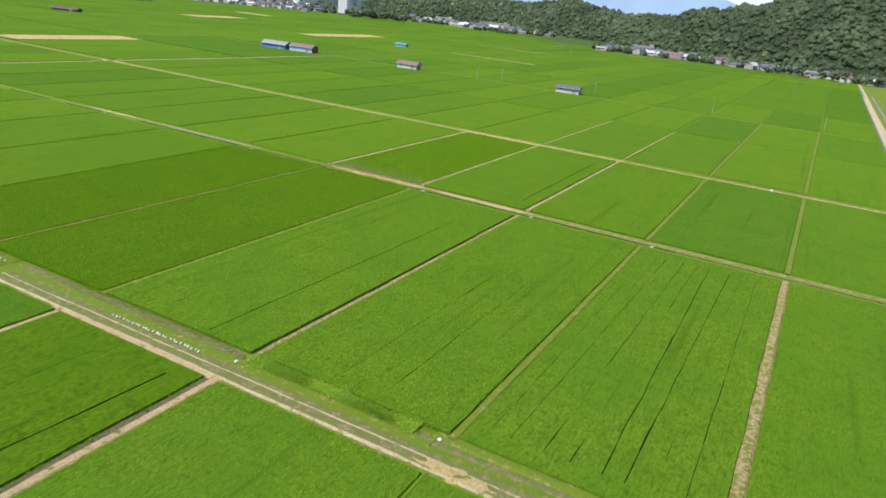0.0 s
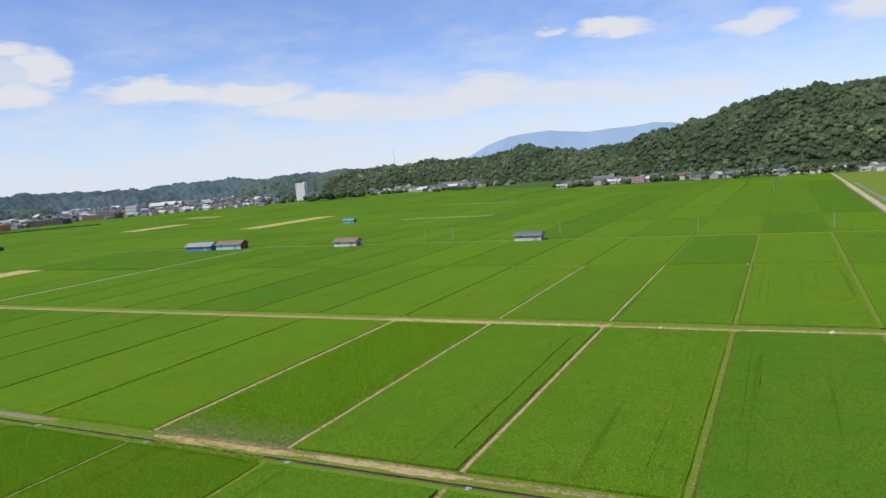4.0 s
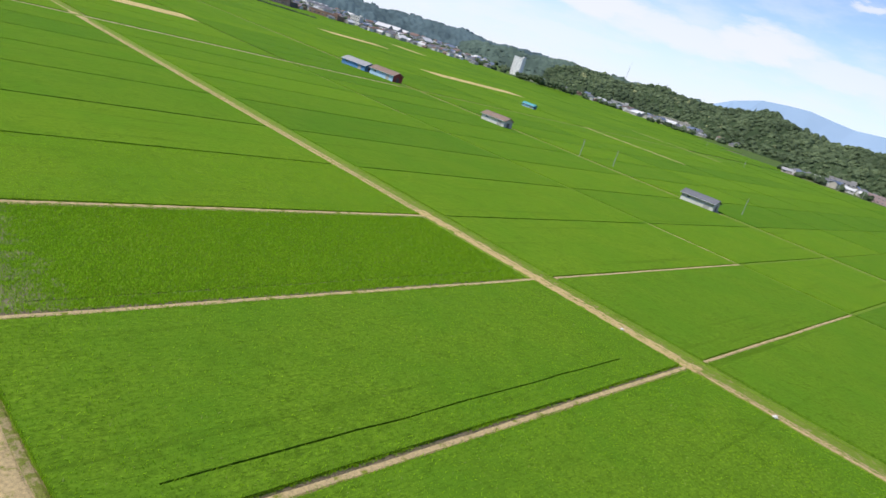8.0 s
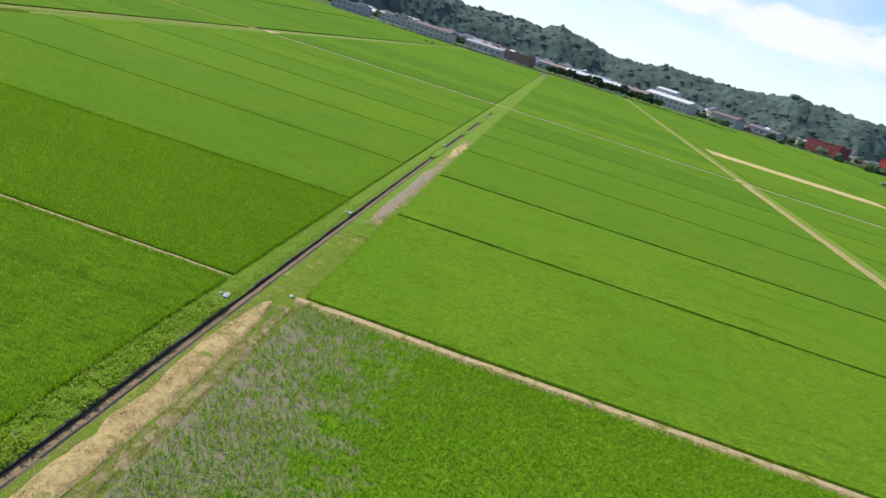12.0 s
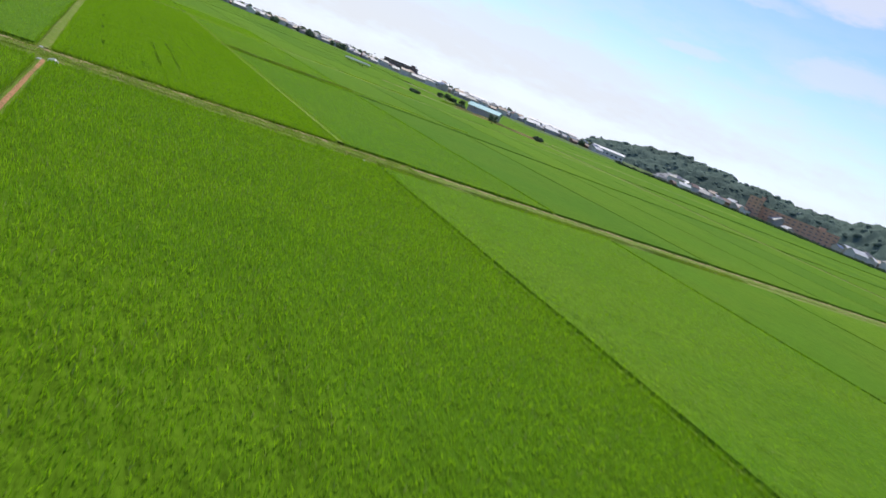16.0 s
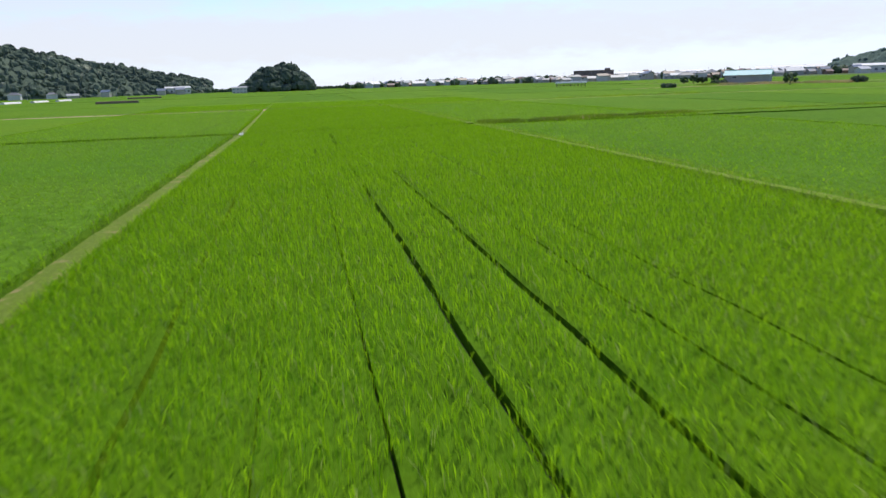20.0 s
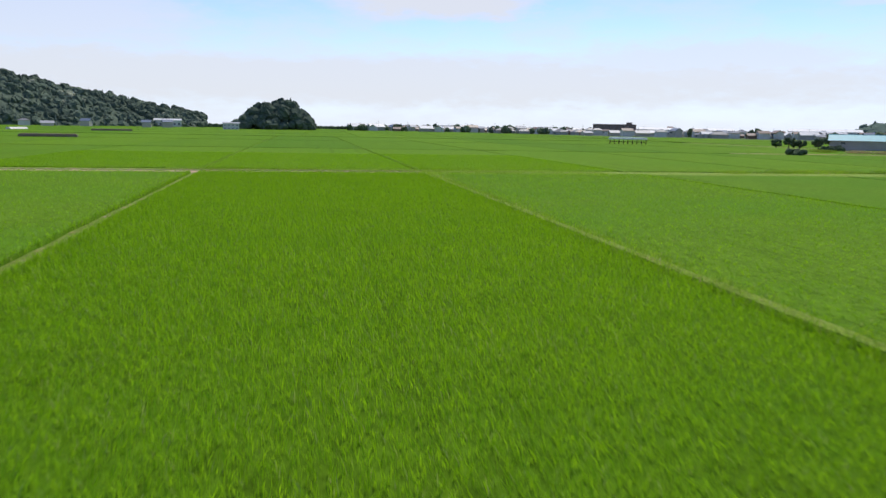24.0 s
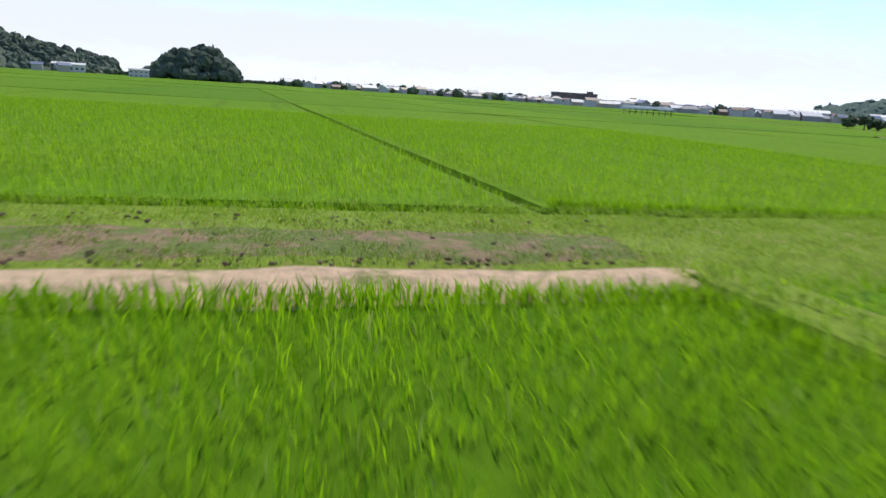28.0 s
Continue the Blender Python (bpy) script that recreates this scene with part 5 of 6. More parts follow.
def block(name, label, p, az, d, w, depth, h, wall, roof="flat", floors=3, bays=8, turn=None, z=0.0, roofmat="grey"):
    """A large building that faces p: body, roof, rows of windows on its front."""
    x, y = from_point(p, az, d)
    top = thing(name, label, "building", pose(x, y, z, 0, 0, az if turn is None else turn))
    part("wall", boxed((-w / 2, w / 2, -depth / 2, depth / 2, -1, h)), WALLS[wall], top)
    if roof == "flat":
        part("parapet", boxed((-w / 2 - 0.25, w / 2 + 0.25, -depth / 2 - 0.25, -depth / 2 + 0.3, h - 0.2, h + 0.8), (-w / 2 - 0.25, w / 2 + 0.25, depth / 2 - 0.3, depth / 2 + 0.25, h - 0.2, h + 0.8),
              (-w / 2 - 0.25, -w / 2 + 0.3, -depth / 2 + 0.3, depth / 2 - 0.3, h - 0.2, h + 0.8), (w / 2 - 0.3, w / 2 + 0.25, -depth / 2 + 0.3, depth / 2 - 0.3, h - 0.2, h + 0.8)), WALLS[wall], top)
        part("roof", boxed((-w / 2 + 0.3, w / 2 - 0.3, -depth / 2 + 0.3, depth / 2 - 0.3, h, h + 0.15)), ROOFS[roofmat], top)
        part("stair_tower", boxed((w * 0.28, w * 0.28 + min(7, w / 4), -2.5, 3.5, h + 0.15, h + 3.2)), WALLS[wall], top)
    else:
        bm = bmesh.new()
        r = depth * 0.13
        prism(bm, [(-depth / 2 - 0.6, h - 0.1), (depth / 2 + 0.6, h - 0.1), (depth / 2 + 0.6, h + 0.1), (0, h + r), (-depth / 2 - 0.6, h + 0.1)], -w / 2 - 0.6, w / 2 + 0.6)
        part("roof", bm, ROOFS[roofmat], top)
    step = h / floors
    for f in range(floors):
        for b in range(bays):
            u = -w / 2 + w * (b + 0.5) / bays
            window(None, None, u, -depth / 2, f * step + step * 0.32, min(w / bays * 0.45, 6), step * 0.28, (0, -1), top)
    return top


block("apartment_block", "tall white apartment block behind the trees", NORTH, 37.3, 1540, 22, 12, 36, "bright", floors=12, bays=6, turn=4)
block("store", "long orange store with a low flat roof", WEST, 63.2, 1190, 92, 30, 9, "orange", floors=1, bays=9, turn=31.2)
block("store_tower", "bright red sign block on the store", WEST, 66.0, 1175, 16, 12, 17, "scarlet", floors=2, bays=2, turn=34)
block("red_hall", "dark red flat-roofed hall at the edge of town", WEST, 69.9, 1130, 52, 26, 16, "red", floors=3, bays=7, turn=37.9)
block("long_store", "long dark brown shop with a low roof", WEST, 58.4, 1250, 70, 26, 8, "dark", floors=1, bays=8, turn=26.4)
block("long_store", "long brown shop beside the town road", WEST, 54.4, 1300, 62, 24, 8, "brown", floors=1, bays=7, turn=22.4)
block("white_office", "white three-storey office block in the town", WEST, 52.0, 1380, 22, 14, 17, "white", floors=3, bays=4, turn=20)
block("hall", "grey-brown gabled hall beside the paddies", WEST, 77.0, 1000, 38, 24, 11, "grey", "gable", 1, 5, roofmat="brown", turn=45)
block("factory", "white factory hall with a pale roof", WEST, 81.4, 985, 64, 30, 12, "cream", "gable", 2, 9, roofmat="white", turn=57.4)
block("factory", "pale upper hall of the factory", WEST, 81.8, 1040, 30, 20, 20, "white", "gable", 2, 4, roofmat="white", turn=57.8)
block("works", "long low grey works building", WEST, 87.5, 930, 80, 24, 8, "grey", "gable", 1, 10, roofmat="white", turn=63.5)
block("school", "long beige building with rows of windows", WEST, 100.6, 850, 46, 22, 10, "cream", "gable", 2, 7, roofmat="brown", turn=76.6)
block("depot", "beige flat-roofed depot behind a car park", WEST, 107.4, 870, 40, 26, 10, "grey", floors=2, bays=6, turn=83.4)
block("depot", "brown flat workshop beside the paddies", WEST, 93.6, 860, 34, 18, 10, "brown", floors=2, bays=5, turn=69.6)
block("works", "long grey works building with a brown roof", WEST, 96.4, 925, 52, 20, 7, "cream", "gable", 1, 6, roofmat="grey", turn=74)
block("works", "low beige works building behind a car park", WEST, 103.6, 930, 44, 18, 8, "cream", floors=2, bays=6, turn=80)
block("works", "pale grey hall beside the works", WEST, 90.6, 955, 48, 20, 8, "grey", "gable", 1, 5, roofmat="rust", turn=66)
block("works", "wide low hall with a rusty roof", WEST, 84.4, 990, 56, 22, 8, "grey", "gable", 1, 6, roofmat="rust", turn=58)
block("works", "grey hall behind the dry field", WEST, 74.2, 1080, 46, 20, 8, "grey", "gable", 1, 5, roofmat="slate", turn=46)
block("teal_hall", "long brown hall with a teal metal roof", WEST, 118.6, 880, 70, 26, 9, "brown", "gable", 1, 14, roofmat="teal")
block("brick_flats", "long brick-red apartment building with stepped roofs", WEST, 127.6, 900, 96, 18, 14.5, "brick", floors=4, bays=16)
block("brick_flats_tower", "taller brick-red end of the apartment building", WEST, 130.2, 884, 15, 16, 21, "brick", floors=6, bays=3)
block("brown_flats", "dark brown apartment block at the edge of town", SOUTH, 159.0, 1005, 52, 16, 13, "umber", floors=4, bays=9)
block("brown_flats", "low reddish brown block beside the flats", SOUTH, 156.0, 1010, 40, 16, 9, "brick", floors=2, bays=7)
block("warehouse", "wide white warehouse with a pale metal roof", SOUTH, 145.4, 1047, 78, 24, 9, "white", "gable", 1, 5, roofmat="white")
block("white_hall", "white long hall beside the southern grove", SOUTH, -169.5, 1085, 33, 16, 8.5, "white", "gable", 1, 6, roofmat="white")
block("white_house", "white house in front of the grove", SOUTH, -173.9, 815, 15, 9, 6, "white", "gable", 2, 4, roofmat="grey")
block("village_hall", "white upright building in the far village", NORTH, 29.2, 1600, 36, 14, 11, "white", floors=3, bays=7)
block("village_school", "pale long school building before the wooded hill", NORTH, 24.9, 1560, 58, 14, 12, "cream", floors=3, bays=12)
block("pink_hall", "pink flat workshop in the village", NORTH, 10.6, 1082, 26, 14, 8, "pink", floors=2, bays=5)
block("grey_hall", "pale grey hall with an open white frame", NORTH, 13.0, 1160, 34, 14, 11, "grey", floors=2, bays=6)
for _az in (140.2, 152.5, 156):
    block("warehouse", "pale warehouse with a bright metal roof", SOUTH, _az, 980, 46, 20, 8, "white", "gable", 1, 7, roofmat="white")


# ---- sheds in the paddies ----
def field_shed(label, x, y, w, d, h, wall, gable, roof, turn, base="white", open_front=True):
    """A machine shed: two-tone walls, a gabled metal roof with ribs, doors, a window, a concrete apron."""
    top = thing("field_shed", label, "shed", pose(x, y, 0, 0, 0, turn), group="machine sheds in the paddies")
    part("plinth", boxed((-w / 2 - 0.4, w / 2 + 0.4, -d / 2 - 0.5, d / 2 + 0.4, -0.5, 0.12), bevel=0.03), CONCRETE, top)
    part("lower_wall", boxed((-w / 2, w / 2, -d / 2, d / 2, 0.1, h * 0.55)), WALLS[base], top)
    for s in (-1, 1):
        part("end_wall", boxed((s * (w / 2 + 0.03) - 0.03, s * (w / 2 + 0.03) + 0.03, -d / 2 + 0.05, d / 2 - 0.05, 0.12, h - 0.02)), WALLS[gable], top)
    part("upper_wall", boxed((-w / 2 + 0.02, w / 2 - 0.02, -d / 2 + 0.02, d / 2 - 0.02, h * 0.551, h)), WALLS[wall], top)
    r = d * 0.22
    for s in (-1, 1):
        g = bmesh.new()
        prism(g, [(-d / 2 + 0.02, h - 0.01), (d / 2 - 0.02, h - 0.01), (0, h + r - 0.1)], s * (w / 2 - 0.1) - 0.08, s * (w / 2 - 0.1) + 0.08)
        part("gable", g, WALLS[gable], top)
    bm = bmesh.new()
    e = 0.8
    prism(bm, [(-d / 2 - e, h - 0.3), (0, h + r), (d / 2 + e, h - 0.3), (d / 2 + e, h - 0.18), (0, h + r + 0.14), (-d / 2 - e, h - 0.18)], -w / 2 - 0.7, w / 2 + 0.7)
    rf = part("roof", bm, ROOFS[roof], top)
    ribs = bmesh.new()
    slope = (r + 0.3) / (d / 2 + e)
    n = int(w / 0.9)
    for k in range(n + 1):
        u = -w / 2 - 0.5 + (w + 1.0) * k / n
        for s in (-1, 1):
            q = [ribs.verts.new(p) for p in ((u - 0.03, s * (d / 2 + e), h - 0.17), (u + 0.03, s * (d / 2 + e), h - 0.17), (u + 0.03, 0.0, h + r + 0.15), (u - 0.03, 0.0, h + r + 0.15))]
            q2 = [ribs.verts.new(v.co + Vector((0, 0, 0.05))) for v in q]
            for f in ((0, 1, 2, 3), (4, 7, 6, 5), (0, 4, 5, 1), (1, 5, 6, 2), (2, 6, 7, 3), (3, 7, 4, 0)):
                ribs.faces.new([(q + q2)[i] for i in f])
    part("rib", ribs, ROOFS[roof], rf)
    part("ridge_cap", boxed((-w / 2 - 0.75, w / 2 + 0.75, -0.22, 0.22, h + r + 0.06, h + r + 0.24), bevel=0.04), ROOFS[roof], top)
    part("door", boxed((w * 0.2, w * 0.2 + 2.6, -d / 2 - 0.06, -d / 2 + 0.01, 0.12, h * 0.8)), WALLS["grey"], top, "grey sliding shed door")
    window(None, None, -w * 0.28, -d / 2, h * 0.6, 1.6, 0.8, (0, -1), top)
    part("gutter", boxed((-w / 2 - 0.6, w / 2 + 0.6, -d / 2 - e - 0.1, -d / 2 - e, h - 0.34, h - 0.22)), TRIM, top)
    part("side_door", boxed((w / 2 + 0.01, w / 2 + 0.09, -1.1, 1.1, 0.12, h * 0.72)), WALLS["dark"], top, "dark doorway in the end wall")
    return top


field_shed("white and grey machine shed with a grey roof", -54.6, 271.6, 14.4, 6.5, 3.5, "grey", "grey", "slate", 4)
field_shed("white machine shed with a weathered grey roof", -168.0, 266.3, 15.0, 7.0, 3.6, "white", "grey", "rust", 4)
field_shed("pale blue machine shed with red ends and a rusty roof", -259.5, 266.0, 19.0, 8.5, 4.0, "pale_blue", "red", "rust", 8, "pale_blue")
field_shed("blue machine shed with a pale patched roof", -282.0, 262.0, 20.0, 8.5, 3.6, "blue", "blue", "grey", 8, "blue")
field_shed("small blue shed far out in the paddies", -285.5, 444.0, 11.0, 5.0, 2.8, "blue", "blue", "teal", 5, "pale_blue")
field_shed("dark tarred store shed in the paddies", -572.0, 292.0, 30.0, 6.0, 2.6, "dark", "dark", "brown", 12, "dark")
field_shed("grey shed with a flat teal roof beside the trees", -240.0, -416.5, 20.0, 9.0, 4.0, "grey", "grey", "teal", 140, "grey")


def raised_rack(x, y, turn, length, label):
    """A long low roof on many posts, standing in the rice."""
    top = thing("open_shelter", label, "shelter", pose(x, y, 0, 0, 0, turn))
    n = 9
    for k in range(n):
        u = -length / 2 + length * k / (n - 1)
        for s in (-1.2, 1.2):
            part("post", boxed((u - 0.09, u + 0.09, s - 0.09, s + 0.09, -0.15, 2.45)), BARK, top)
    part("roof", boxed((-length / 2 - 0.5, length / 2 + 0.5, -1.9, 1.9, 2.3, 2.85), (-length / 2 - 0.3, length / 2 + 0.3, -0.9, 0.9, 2.85, 3.2), bevel=0.04), WALLS["bright"], top)
    part("beam", boxed((-length / 2, length / 2, -1.3, -1.1, 1.2, 1.36)), BARK, top)


raised_rack(-168, -464, 150, 15.0, "open shelter with a pale roof on dark posts")


def seed_platform(x, y, turn, length, label):
    top = thing("low_platform", label, "platform", pose(x, y, 0, 0, 0, turn))
    part("deck", boxed((-length / 2, length / 2, -2, 2, 0.45, 1.15), bevel=0.05), WALLS["umber"], top)
    part("cover", boxed((-length / 2 + 0.4, length / 2 - 0.4, -1.7, 1.7, 1.15, 1.45), bevel=0.08), WALLS["brown"], top)
    for k in range(5):
        u = -length / 2 + 0.5 + (length - 1) * k / 4
        for s in (-1.7, 1.7):
            part("leg", boxed((u - 0.12, u + 0.12, s - 0.12, s + 0.12, -0.15, 0.45)), BARK, top)


seed_platform(52.5, -438, 12, 17.5, "dark covered platform standing in the paddies")
seed_platform(85, -627, 20, 22, "long dark covered platform far out in the paddies")


def pole(x, y, h=8.0, arm=True):
    top = thing("utility_pole", "grey concrete utility pole beside the paddies", "utility pole", pose(x, y, 0), group="utility poles")
    bm = bmesh.new()
    tube(bm, [(0, 0, -0.3), (0, 0, h)], [0.17, 0.10], 8)
    part("mast", bm, CONCRETE, top)
    if arm:
        part("cross_arm", boxed((-0.9, 0.9, -0.05, 0.05, h - 0.7, h - 0.58)), BARK, top)
    return top


for _x, _y in ((-105.8, 284), (-44.9, 296), (28.9, 291), (89.1, 286.5), (-120, 275.5), (60, 560), (140, 500), (-200, 700), (-330, 900)):
    pole(_x, _y)
for _k in range(12):
    _p = from_point(NORTH, 16 - 1.5 * _k, 1055)
    pole(*_p, 11.0)
for _k in range(16):
    _p = from_point(SOUTH, 176 - 2.1 * _k, 960)
    pole(*_p, 12.0)
for _az, _d in ((-157, 730), (-160, 760), (-163.5, 780), (-165.5, 800)):
    pole(*from_point(SOUTH, _az, _d), 10.0)
_mast = thing("radio_mast", "thin steel radio mast behind the hills", "mast", pose(*from_point(NORTH, 29.8, 2300), 0))
_bm = bmesh.new()
tube(_bm, [(0, 0, 0), (0, 0, 120)], [0.8, 0.35], 6)
part("mast", _bm, CONCRETE, _mast)


def plastic_tunnel(x, y, turn, length):
    top = thing("plastic_tunnel", "low white plastic tunnel over a seed bed", "tunnel", pose(x, y, -0.1, 0, 0, turn), group="plastic tunnels in the southern paddies")
    bm = bmesh.new()
    arc = [(1.5 * math.cos(math.pi * k / 10), 1.6 * math.sin(math.pi * k / 10)) for k in range(11)]
    prism(bm, arc, -length / 2, length / 2)
    part("cover", bm, WHITE_SACK, top)
    for k in range(7):
        u = -length / 2 + length * k / 6
        hoop = bmesh.new()
        tube(hoop, [(u, 1.04 * p, 1.04 * q) for p, q in arc], [0.04] * 11, 5)
        part("hoop", hoop, CONCRETE, top)


for _x, _y in ((156, -500), (153.5, -536), (149.5, -572), (145.5, -606), (142, -640)):
    plastic_tunnel(_x, _y, 92, 27)


# ---- trees and bushes that stand alone ----
def tree(x, y, h, r, label, n=26, seed=0, deep=False):
    top = thing("tree", label, "tree", pose(x, y, 0), group="trees round the paddies")
    rng = random.Random(seed)
    bm = bmesh.new()
    tube(bm, [(0, 0, -0.3), (0.05, 0.02, h * 0.3), (0, 0.08, h * 0.7)], [0.06 * r + 0.1, 0.05 * r + 0.06, 0.05], 7)
    for k in range(5):
        a = k * 1.26 + rng.random()
        z = h * rng.uniform(0.3, 0.5)
        tube(bm, [(0, 0, z), (r * 0.5 * math.cos(a), r * 0.5 * math.sin(a), z + h * 0.22)], [0.1, 0.03], 5)
    part("trunk", bm, BARK, top)
    places = []
    for _ in range(n):
        a, d = rng.uniform(0, 2 * math.pi), math.sqrt(rng.random())
        z = h * rng.uniform(0.38, 0.95)
        k = r * d * (1.15 - 0.75 * abs(z / h - 0.6))
        places.append((k * math.cos(a), k * math.sin(a), z, r * rng.uniform(0.22, 0.36)))
    crowns("crown", "", places, LEAF_DEEP if deep else LEAF, top, 0, seed)
    return top


for _i, (_x, _y, _h, _r) in enumerate(((-199, -328, 4.2, 2.0), (-213, -428, 3.6, 1.8), (-217, -426, 4.4, 1.9), (-221, -425, 3.2, 2.2), (-226, -421, 4.2, 2.0), (-240, -432, 6.5, 3), (-166, -352, 1.5, 2.4), (-214, -398, 1.4, 3.2), (-232, -336, 2.2, 2.6))):
    tree(_x, _y, _h, _r, "small dark tree beside the southern paddies", 22, _i)
for _i in range(10):
    _p = from_point(NORTH, 36.6 - 0.45 * _i, 1330 + 9 * (_i % 3))
    tree(*_p, 10 + _i % 4 * 2, 8, "broad dark tree at the edge of the plain", 26, 40 + _i)
for _i in range(6):
    _p = from_point(NORTH, 26.4 - 0.6 * _i, 1330)
    tree(*_p, 6 + _i % 3, 6.5, "round bush beside a pile of earth", 22, 60 + _i)
for _i in range(12):
    _p = from_point(NORTH, 3.4 - 0.75 * _i, 985 + 12 * (_i % 3))
    tree(*_p, 7 + _i % 4 * 2, 6, "dark tree among the village houses", 24, 80 + _i)
for _i in range(22):
    _p = from_point(WEST, 91 - 0.42 * _i, 815 + 5 * (_i % 3))
    tree(*_p, 8 + _i % 5, 5, "dark tree in a row before the works", 20, 100 + _i, True)
for _i in range(14):
    _p = from_point(WEST, 64 - 1.3 * (_i % 7) + 0.4 * (_i // 7), 1360 + 120 * (_i // 7))
    tree(*_p, 7 + _i % 4, 5, "dark tree among the town houses", 22, 140 + _i)
def hedge(p, a0, a1, d, h, label, seed):
    rng = random.Random(seed)
    places = []
    n = int(abs(a1 - a0) * d * 0.0175 / 3.0)
    for k in range(n):
        x, y = from_point(p, a0 + (a1 - a0) * k / n, d + rng.uniform(-2, 2))
        places.append((x, y, h * rng.uniform(0.3, 0.6), h * rng.uniform(0.5, 0.9)))
    tagged(crowns("hedge", label, places, LEAF, None, 0, seed), "", "hedge", kind="stuff")


def town_trees(p, a0, a1, d0, d1, n, seed):
    rng = random.Random(seed)
    places = []
    for _ in range(n):
        x, y = from_point(p, rng.uniform(a0, a1), rng.uniform(d0, d1))
        for _ in range(3):
            r = rng.uniform(3, 5.5)
            places.append((x + rng.uniform(-5, 5), y + rng.uniform(-5, 5), r * rng.uniform(0.5, 1.1), r))
    tagged(crowns("town_trees", "dark garden trees between the houses", places, LEAF, None, 0.1, seed), "", "trees", kind="stuff")


town_trees(NORTH, 68, 38, 1420, 2250, 330, 31)
town_trees(NORTH, 38, 20, 1440, 1690, 70, 35)
town_trees(WEST, 114, 66, 940, 1290, 150, 32)
town_trees(SOUTH, 178, 141, 960, 1300, 130, 33)
town_trees(NORTH, 17, -8, 1060, 1230, 150, 34)
hedge(WEST, 104, 76, 800, 1.5, "dark clipped hedge along the edge of the paddies", 1)
hedge(WEST, 76, 55, 1040, 2.2, "weedy hedge along the town road", 2)
hedge(SOUTH, 186, 141, 1230, 4.2, "line of low dark trees behind the southern paddies", 3)
hedge(SOUTH, -171, -178, 1180, 5.0, "line of dark trees beyond the southern paddies", 9)
hedge(NORTH, 66, 56, 1150, 2.4, "weedy hedge before the stores", 4)
hedge(WEST, 140, 112, 800, 2.4, "hedge of shrubs before the flats", 5)


# ---- the paved road by the hill ----
def hill_road():
    top = thing("road_east", "pale concrete road with a low wall at the foot of the hill", "road", kind="structure")
    ribbon("roadbed", 117.5, 122.0, 200, 900, 0.25, PALE, top, along="y", step=6, rough=0.0, wander=0.0)
    part("kerb", boxed((116.9, 117.4, 200, 900, -0.12, 0.45)), CONCRETE, top)
    part("retaining_wall", boxed((124.6, 125.1, 280, 640, -0.12, 1.6), bevel=0.04), CONCRETE, top)


hill_road()
slab("roadside_grass", "rough grass between the road and the hill", 122.1, 335, 100, 1000, -0.11, -0.04, VERGE)


# ---- small things on the tracks ----
def sack(x, y, z, r, label, seed):
    bm = bmesh.new()
    bmesh.ops.create_icosphere(bm, subdivisions=3, radius=r)
    for v in bm.verts:
        v.co *= 1 + 0.35 * noise.noise(v.co * 2.2 / r + Vector((seed, 0, 0)))
        v.co.z = max(-r * 0.3, v.co.z * 0.7)
    top = thing("sack", label, "sack", pose(x, y, z + r * 0.3, 0, 0, seed * 40))
    part("bag", bm, WHITE_SACK, top)
    nk = bmesh.new()
    tube(nk, [(0, 0, r * 0.5), (r * 0.2, 0, r * 0.75), (r * 0.45, 0.05, r * 0.8)], [r * 0.25, r * 0.12, r * 0.22], 7)
    part("tied_neck", nk, WHITE_SACK, top)


for _k, (_x, _y, _r) in enumerate(((27.9, -94.2, 0.36), (57.0, -92.9, 0.36), (-31.3, -92.2, 0.52), (-30.4, -91.7, 0.28), (-30.9, 0.6, 0.22), (-28.5, -182.6, 0.5), (1.0, -267.8, 0.4), (17, 85.8, 0.4), (56.6, 181.5, 0.6), (42.0, 85.9, 0.5), (77.5, 86.3, 0.7), (-58.6, -92.9, 0.22), (-29.8, -98.3, 0.28))):
    sack(_x, _y, 0.02, _r * 0.72, "small white plastic sack lying on the bank", _k)


def inlet(x, y, turn, label):
    top = thing("water_inlet", label, "water inlet", pose(x, y, -0.05, 0, 0, turn) @ Matrix.Scale(0.65, 4), group="concrete water inlets")
    part("side_wall", boxed((-0.55, -0.42, -0.7, 0.7, -0.5, 0.22), bevel=0.015), CONCRETE, top)
    part("side_wall", boxed((0.42, 0.55, -0.7, 0.7, -0.5, 0.22), bevel=0.015), CONCRETE, top)
    part("back_wall", boxed((-0.42, 0.42, 0.56, 0.7, -0.5, 0.22), bevel=0.015), CONCRETE, top)
    part("gate_board", boxed((-0.42, 0.42, -0.35, -0.29, -0.4, 0.34)), TRIM, top)
    part("cover_slab", boxed((-0.6, 0.6, 0.1, 0.75, 0.221, 0.3), bevel=0.01), CONCRETE, top)


for _x, _y, _a in ((-56.3, -3.0, 0), (-27.4, -3.4, 10), (-120, -3.0, 0), (2.0, -3.1, 0), (31.5, -3.0, 0), (60, -3.0, 0)):
    inlet(_x, _y, _a, "pale concrete water inlet box on the ditch bank")


def blocks_in_ditch():
    rng = random.Random(4)
    for k in range(26):
        x = 6 + k * 0.66 + rng.uniform(-0.1, 0.1)
        s = rng.uniform(0.08, 0.2)
        bm = boxed((-s, s, -0.14, 0.14, -0.12, 0.16), bevel=0.04)
        ob = part("concrete_block", bm, PALE_STONE)
        ob.matrix_basis = pose(x, -95.2 - rng.uniform(0, 0.22), 0.08, rng.uniform(-8, 8), rng.uniform(-8, 8), rng.uniform(-30, 30))
        tagged(ob, "broken pale concrete block along the ditch", "concrete block", "concrete blocks along the ditch")


blocks_in_ditch()


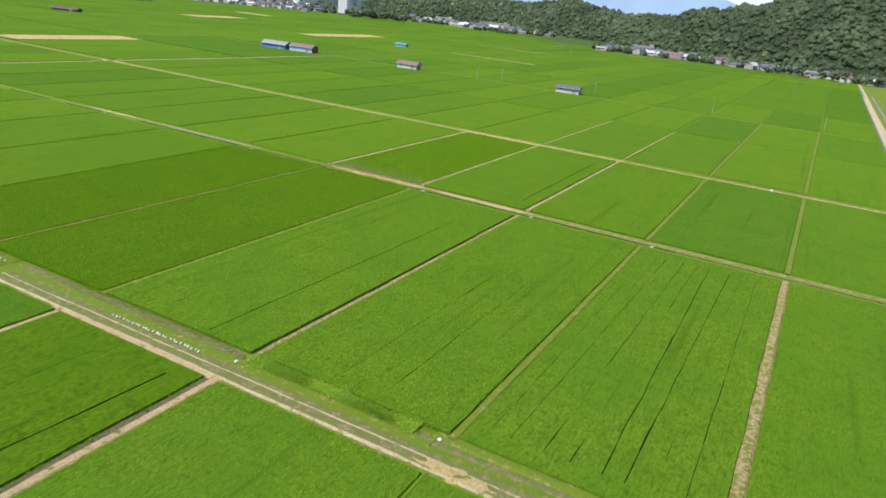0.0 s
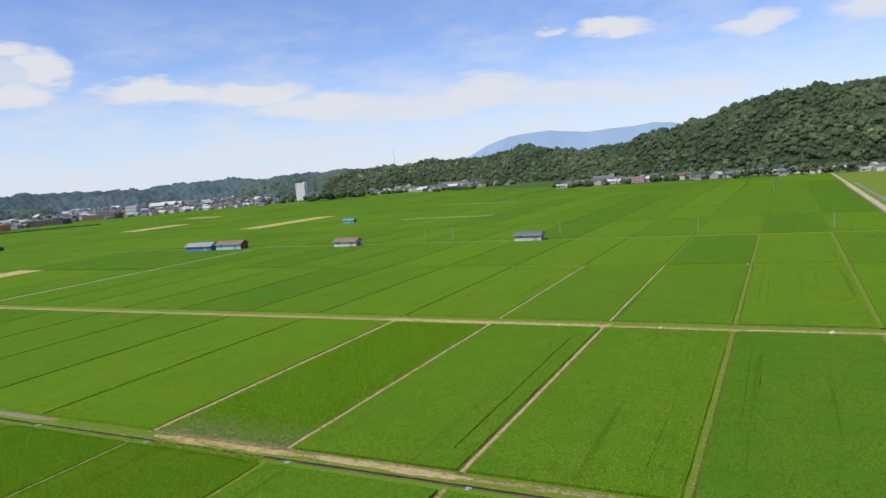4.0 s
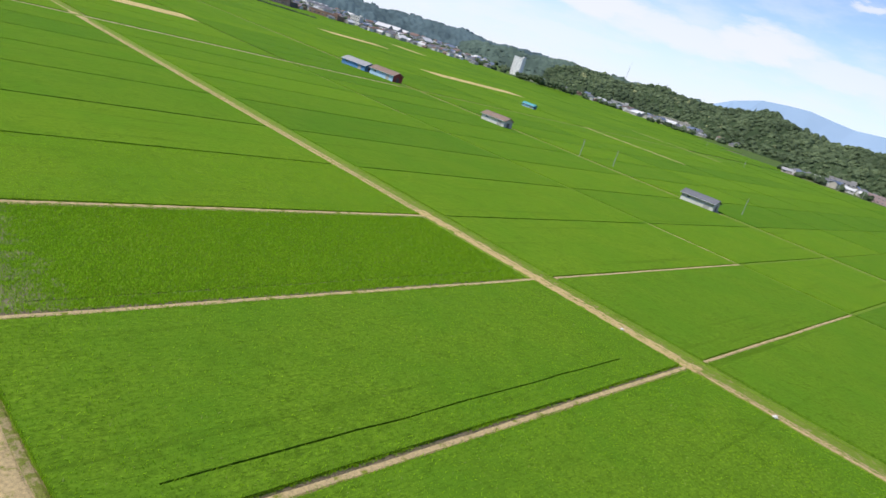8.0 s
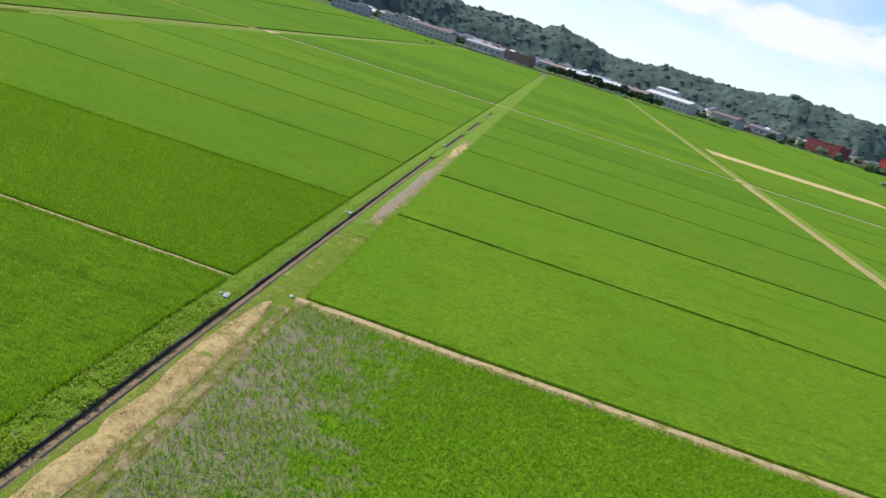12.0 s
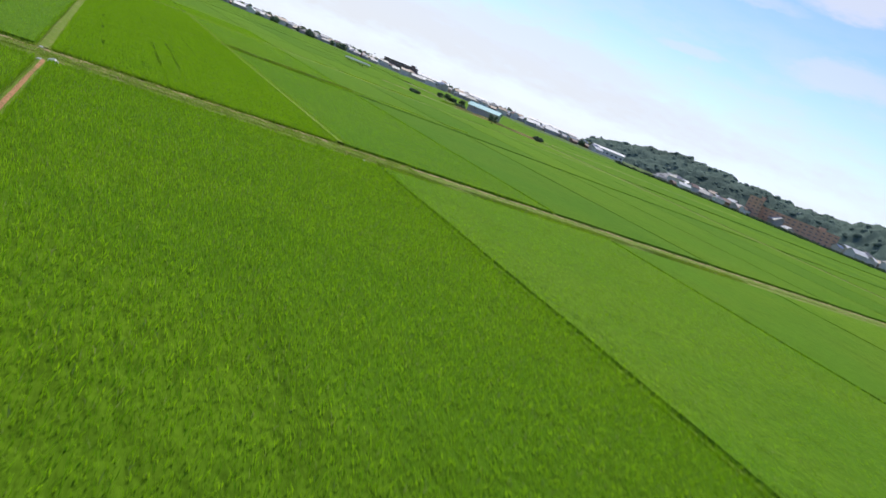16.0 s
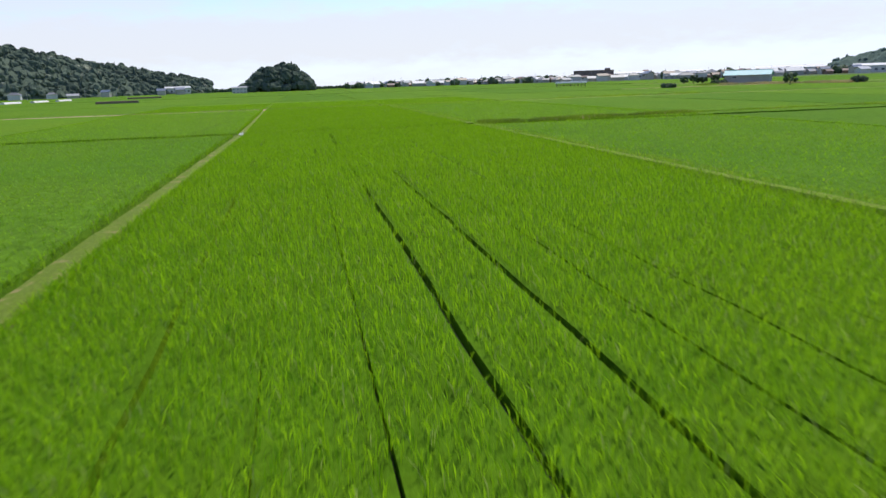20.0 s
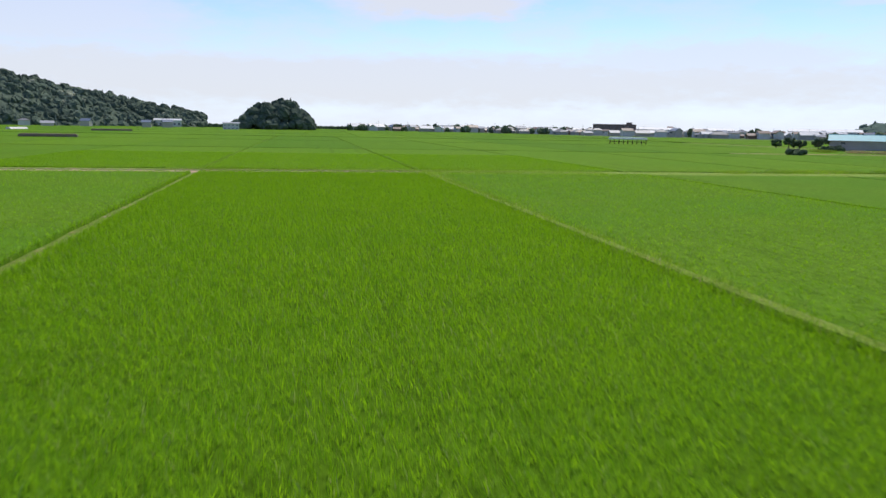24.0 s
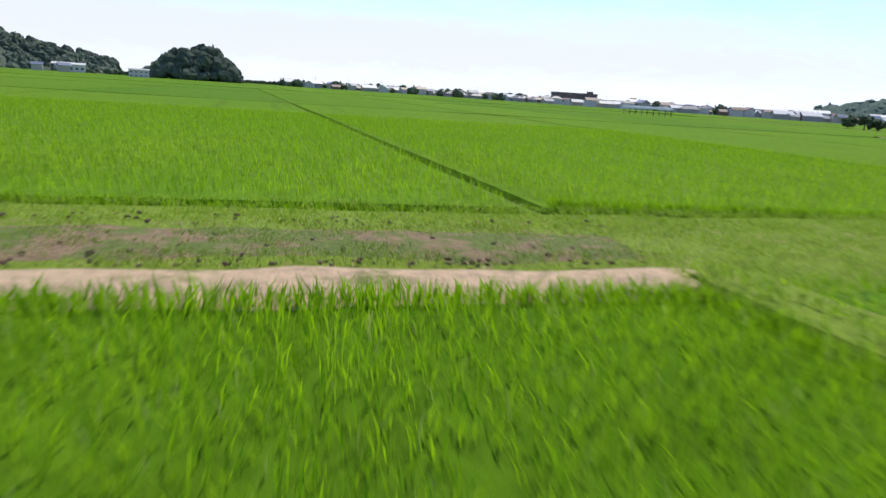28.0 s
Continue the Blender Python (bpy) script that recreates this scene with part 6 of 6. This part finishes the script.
def tarps():
    for x, y, w, d in ((-27.4, -92.8, 0.45, 0.3), (-25.6, -93.2, 0.6, 0.25), (-23.5, -93.4, 0.5, 0.3), (-22.2, -93.5, 0.4, 0.3)):
        bm = bmesh.new()
        bmesh.ops.create_grid(bm, x_segments=10, y_segments=5, size=0.5)
        for v in bm.verts:
            v.co.x *= w
            v.co.y *= d
            v.co.z = 0.10 + 0.07 * noise.noise((v.co.x * 3 + x, v.co.y * 3, 1))
        bmesh.ops.solidify(bm, geom=bm.faces[:], thickness=0.01)
        ob = part("plastic_sheet", bm, WHITE_SACK)
        ob.matrix_basis = pose(x, y, 0.0)
        tagged(ob, "crumpled white plastic sheet on the verge", "plastic sheet", "sheets on the verge")


tarps()


# ---- parked cars by the works ----
def car(color, label):
    top = thing("car", label, "car", group="parked cars")
    mat = paint("car_" + color, {"white": (0.75, 0.75, 0.75), "silver": (0.45, 0.46, 0.48), "black": (0.03, 0.03, 0.035)}[color], 0.3, 0, 0.05, 1, 0.5)
    bm = bmesh.new()
    prism(bm, [(-2.1, 0.35), (2.1, 0.35), (2.15, 0.75), (1.3, 0.9), (-1.9, 0.95), (-2.15, 0.75)], -0.82, 0.82)
    part("body", bm, mat, top)
    bm = bmesh.new()
    prism(bm, [(-1.8, 0.93), (1.2, 0.88), (0.5, 1.45), (-1.4, 1.48)], -0.72, 0.72)
    part("cabin", bm, GLASS, top)
    part("roof", boxed((-0.7, 0.7, -1.3, 0.45, 1.46, 1.53), bevel=0.02), mat, top)
    for sx in (-0.78, 0.78):
        for sy in (-1.3, 1.35):
            bm = bmesh.new()
            tube(bm, [(sx - 0.1, sy, 0.2), (sx + 0.1, sy, 0.2)], [0.32, 0.32], 12)
            part("wheel", bm, WALLS["dark"], top)
    return top


_cars = [car("white", "white small car parked by the works"), car("silver", "silver car parked by the works"), car("black", "black car parked by the works")]
_rng = random.Random(8)
for _k in range(96):
    _az = 106.0 - _k % 24 * 0.22 if _k < 48 else 97.6 - _k % 24 * 0.20
    _p = from_point(WEST, _az, 842 + 13 * (_k // 24 % 2) + 6 * (_k % 3))
    if _k < 3:
        _cars[_k].matrix_basis = pose(*_p, 0, 0, 0, 100)
    else:
        copy_thing(_cars[_rng.choice((0, 0, 0, 1, 2))], pose(*_p, 0, 0, 0, _rng.choice((95, 275)) + _rng.uniform(-6, 6)))
_dark = [copy_thing(_cars[2], pose(-612, -108, 0.1, 0, 0, 80)), copy_thing(_cars[2], pose(-622, -104, 0.1, 0, 0, 80))]
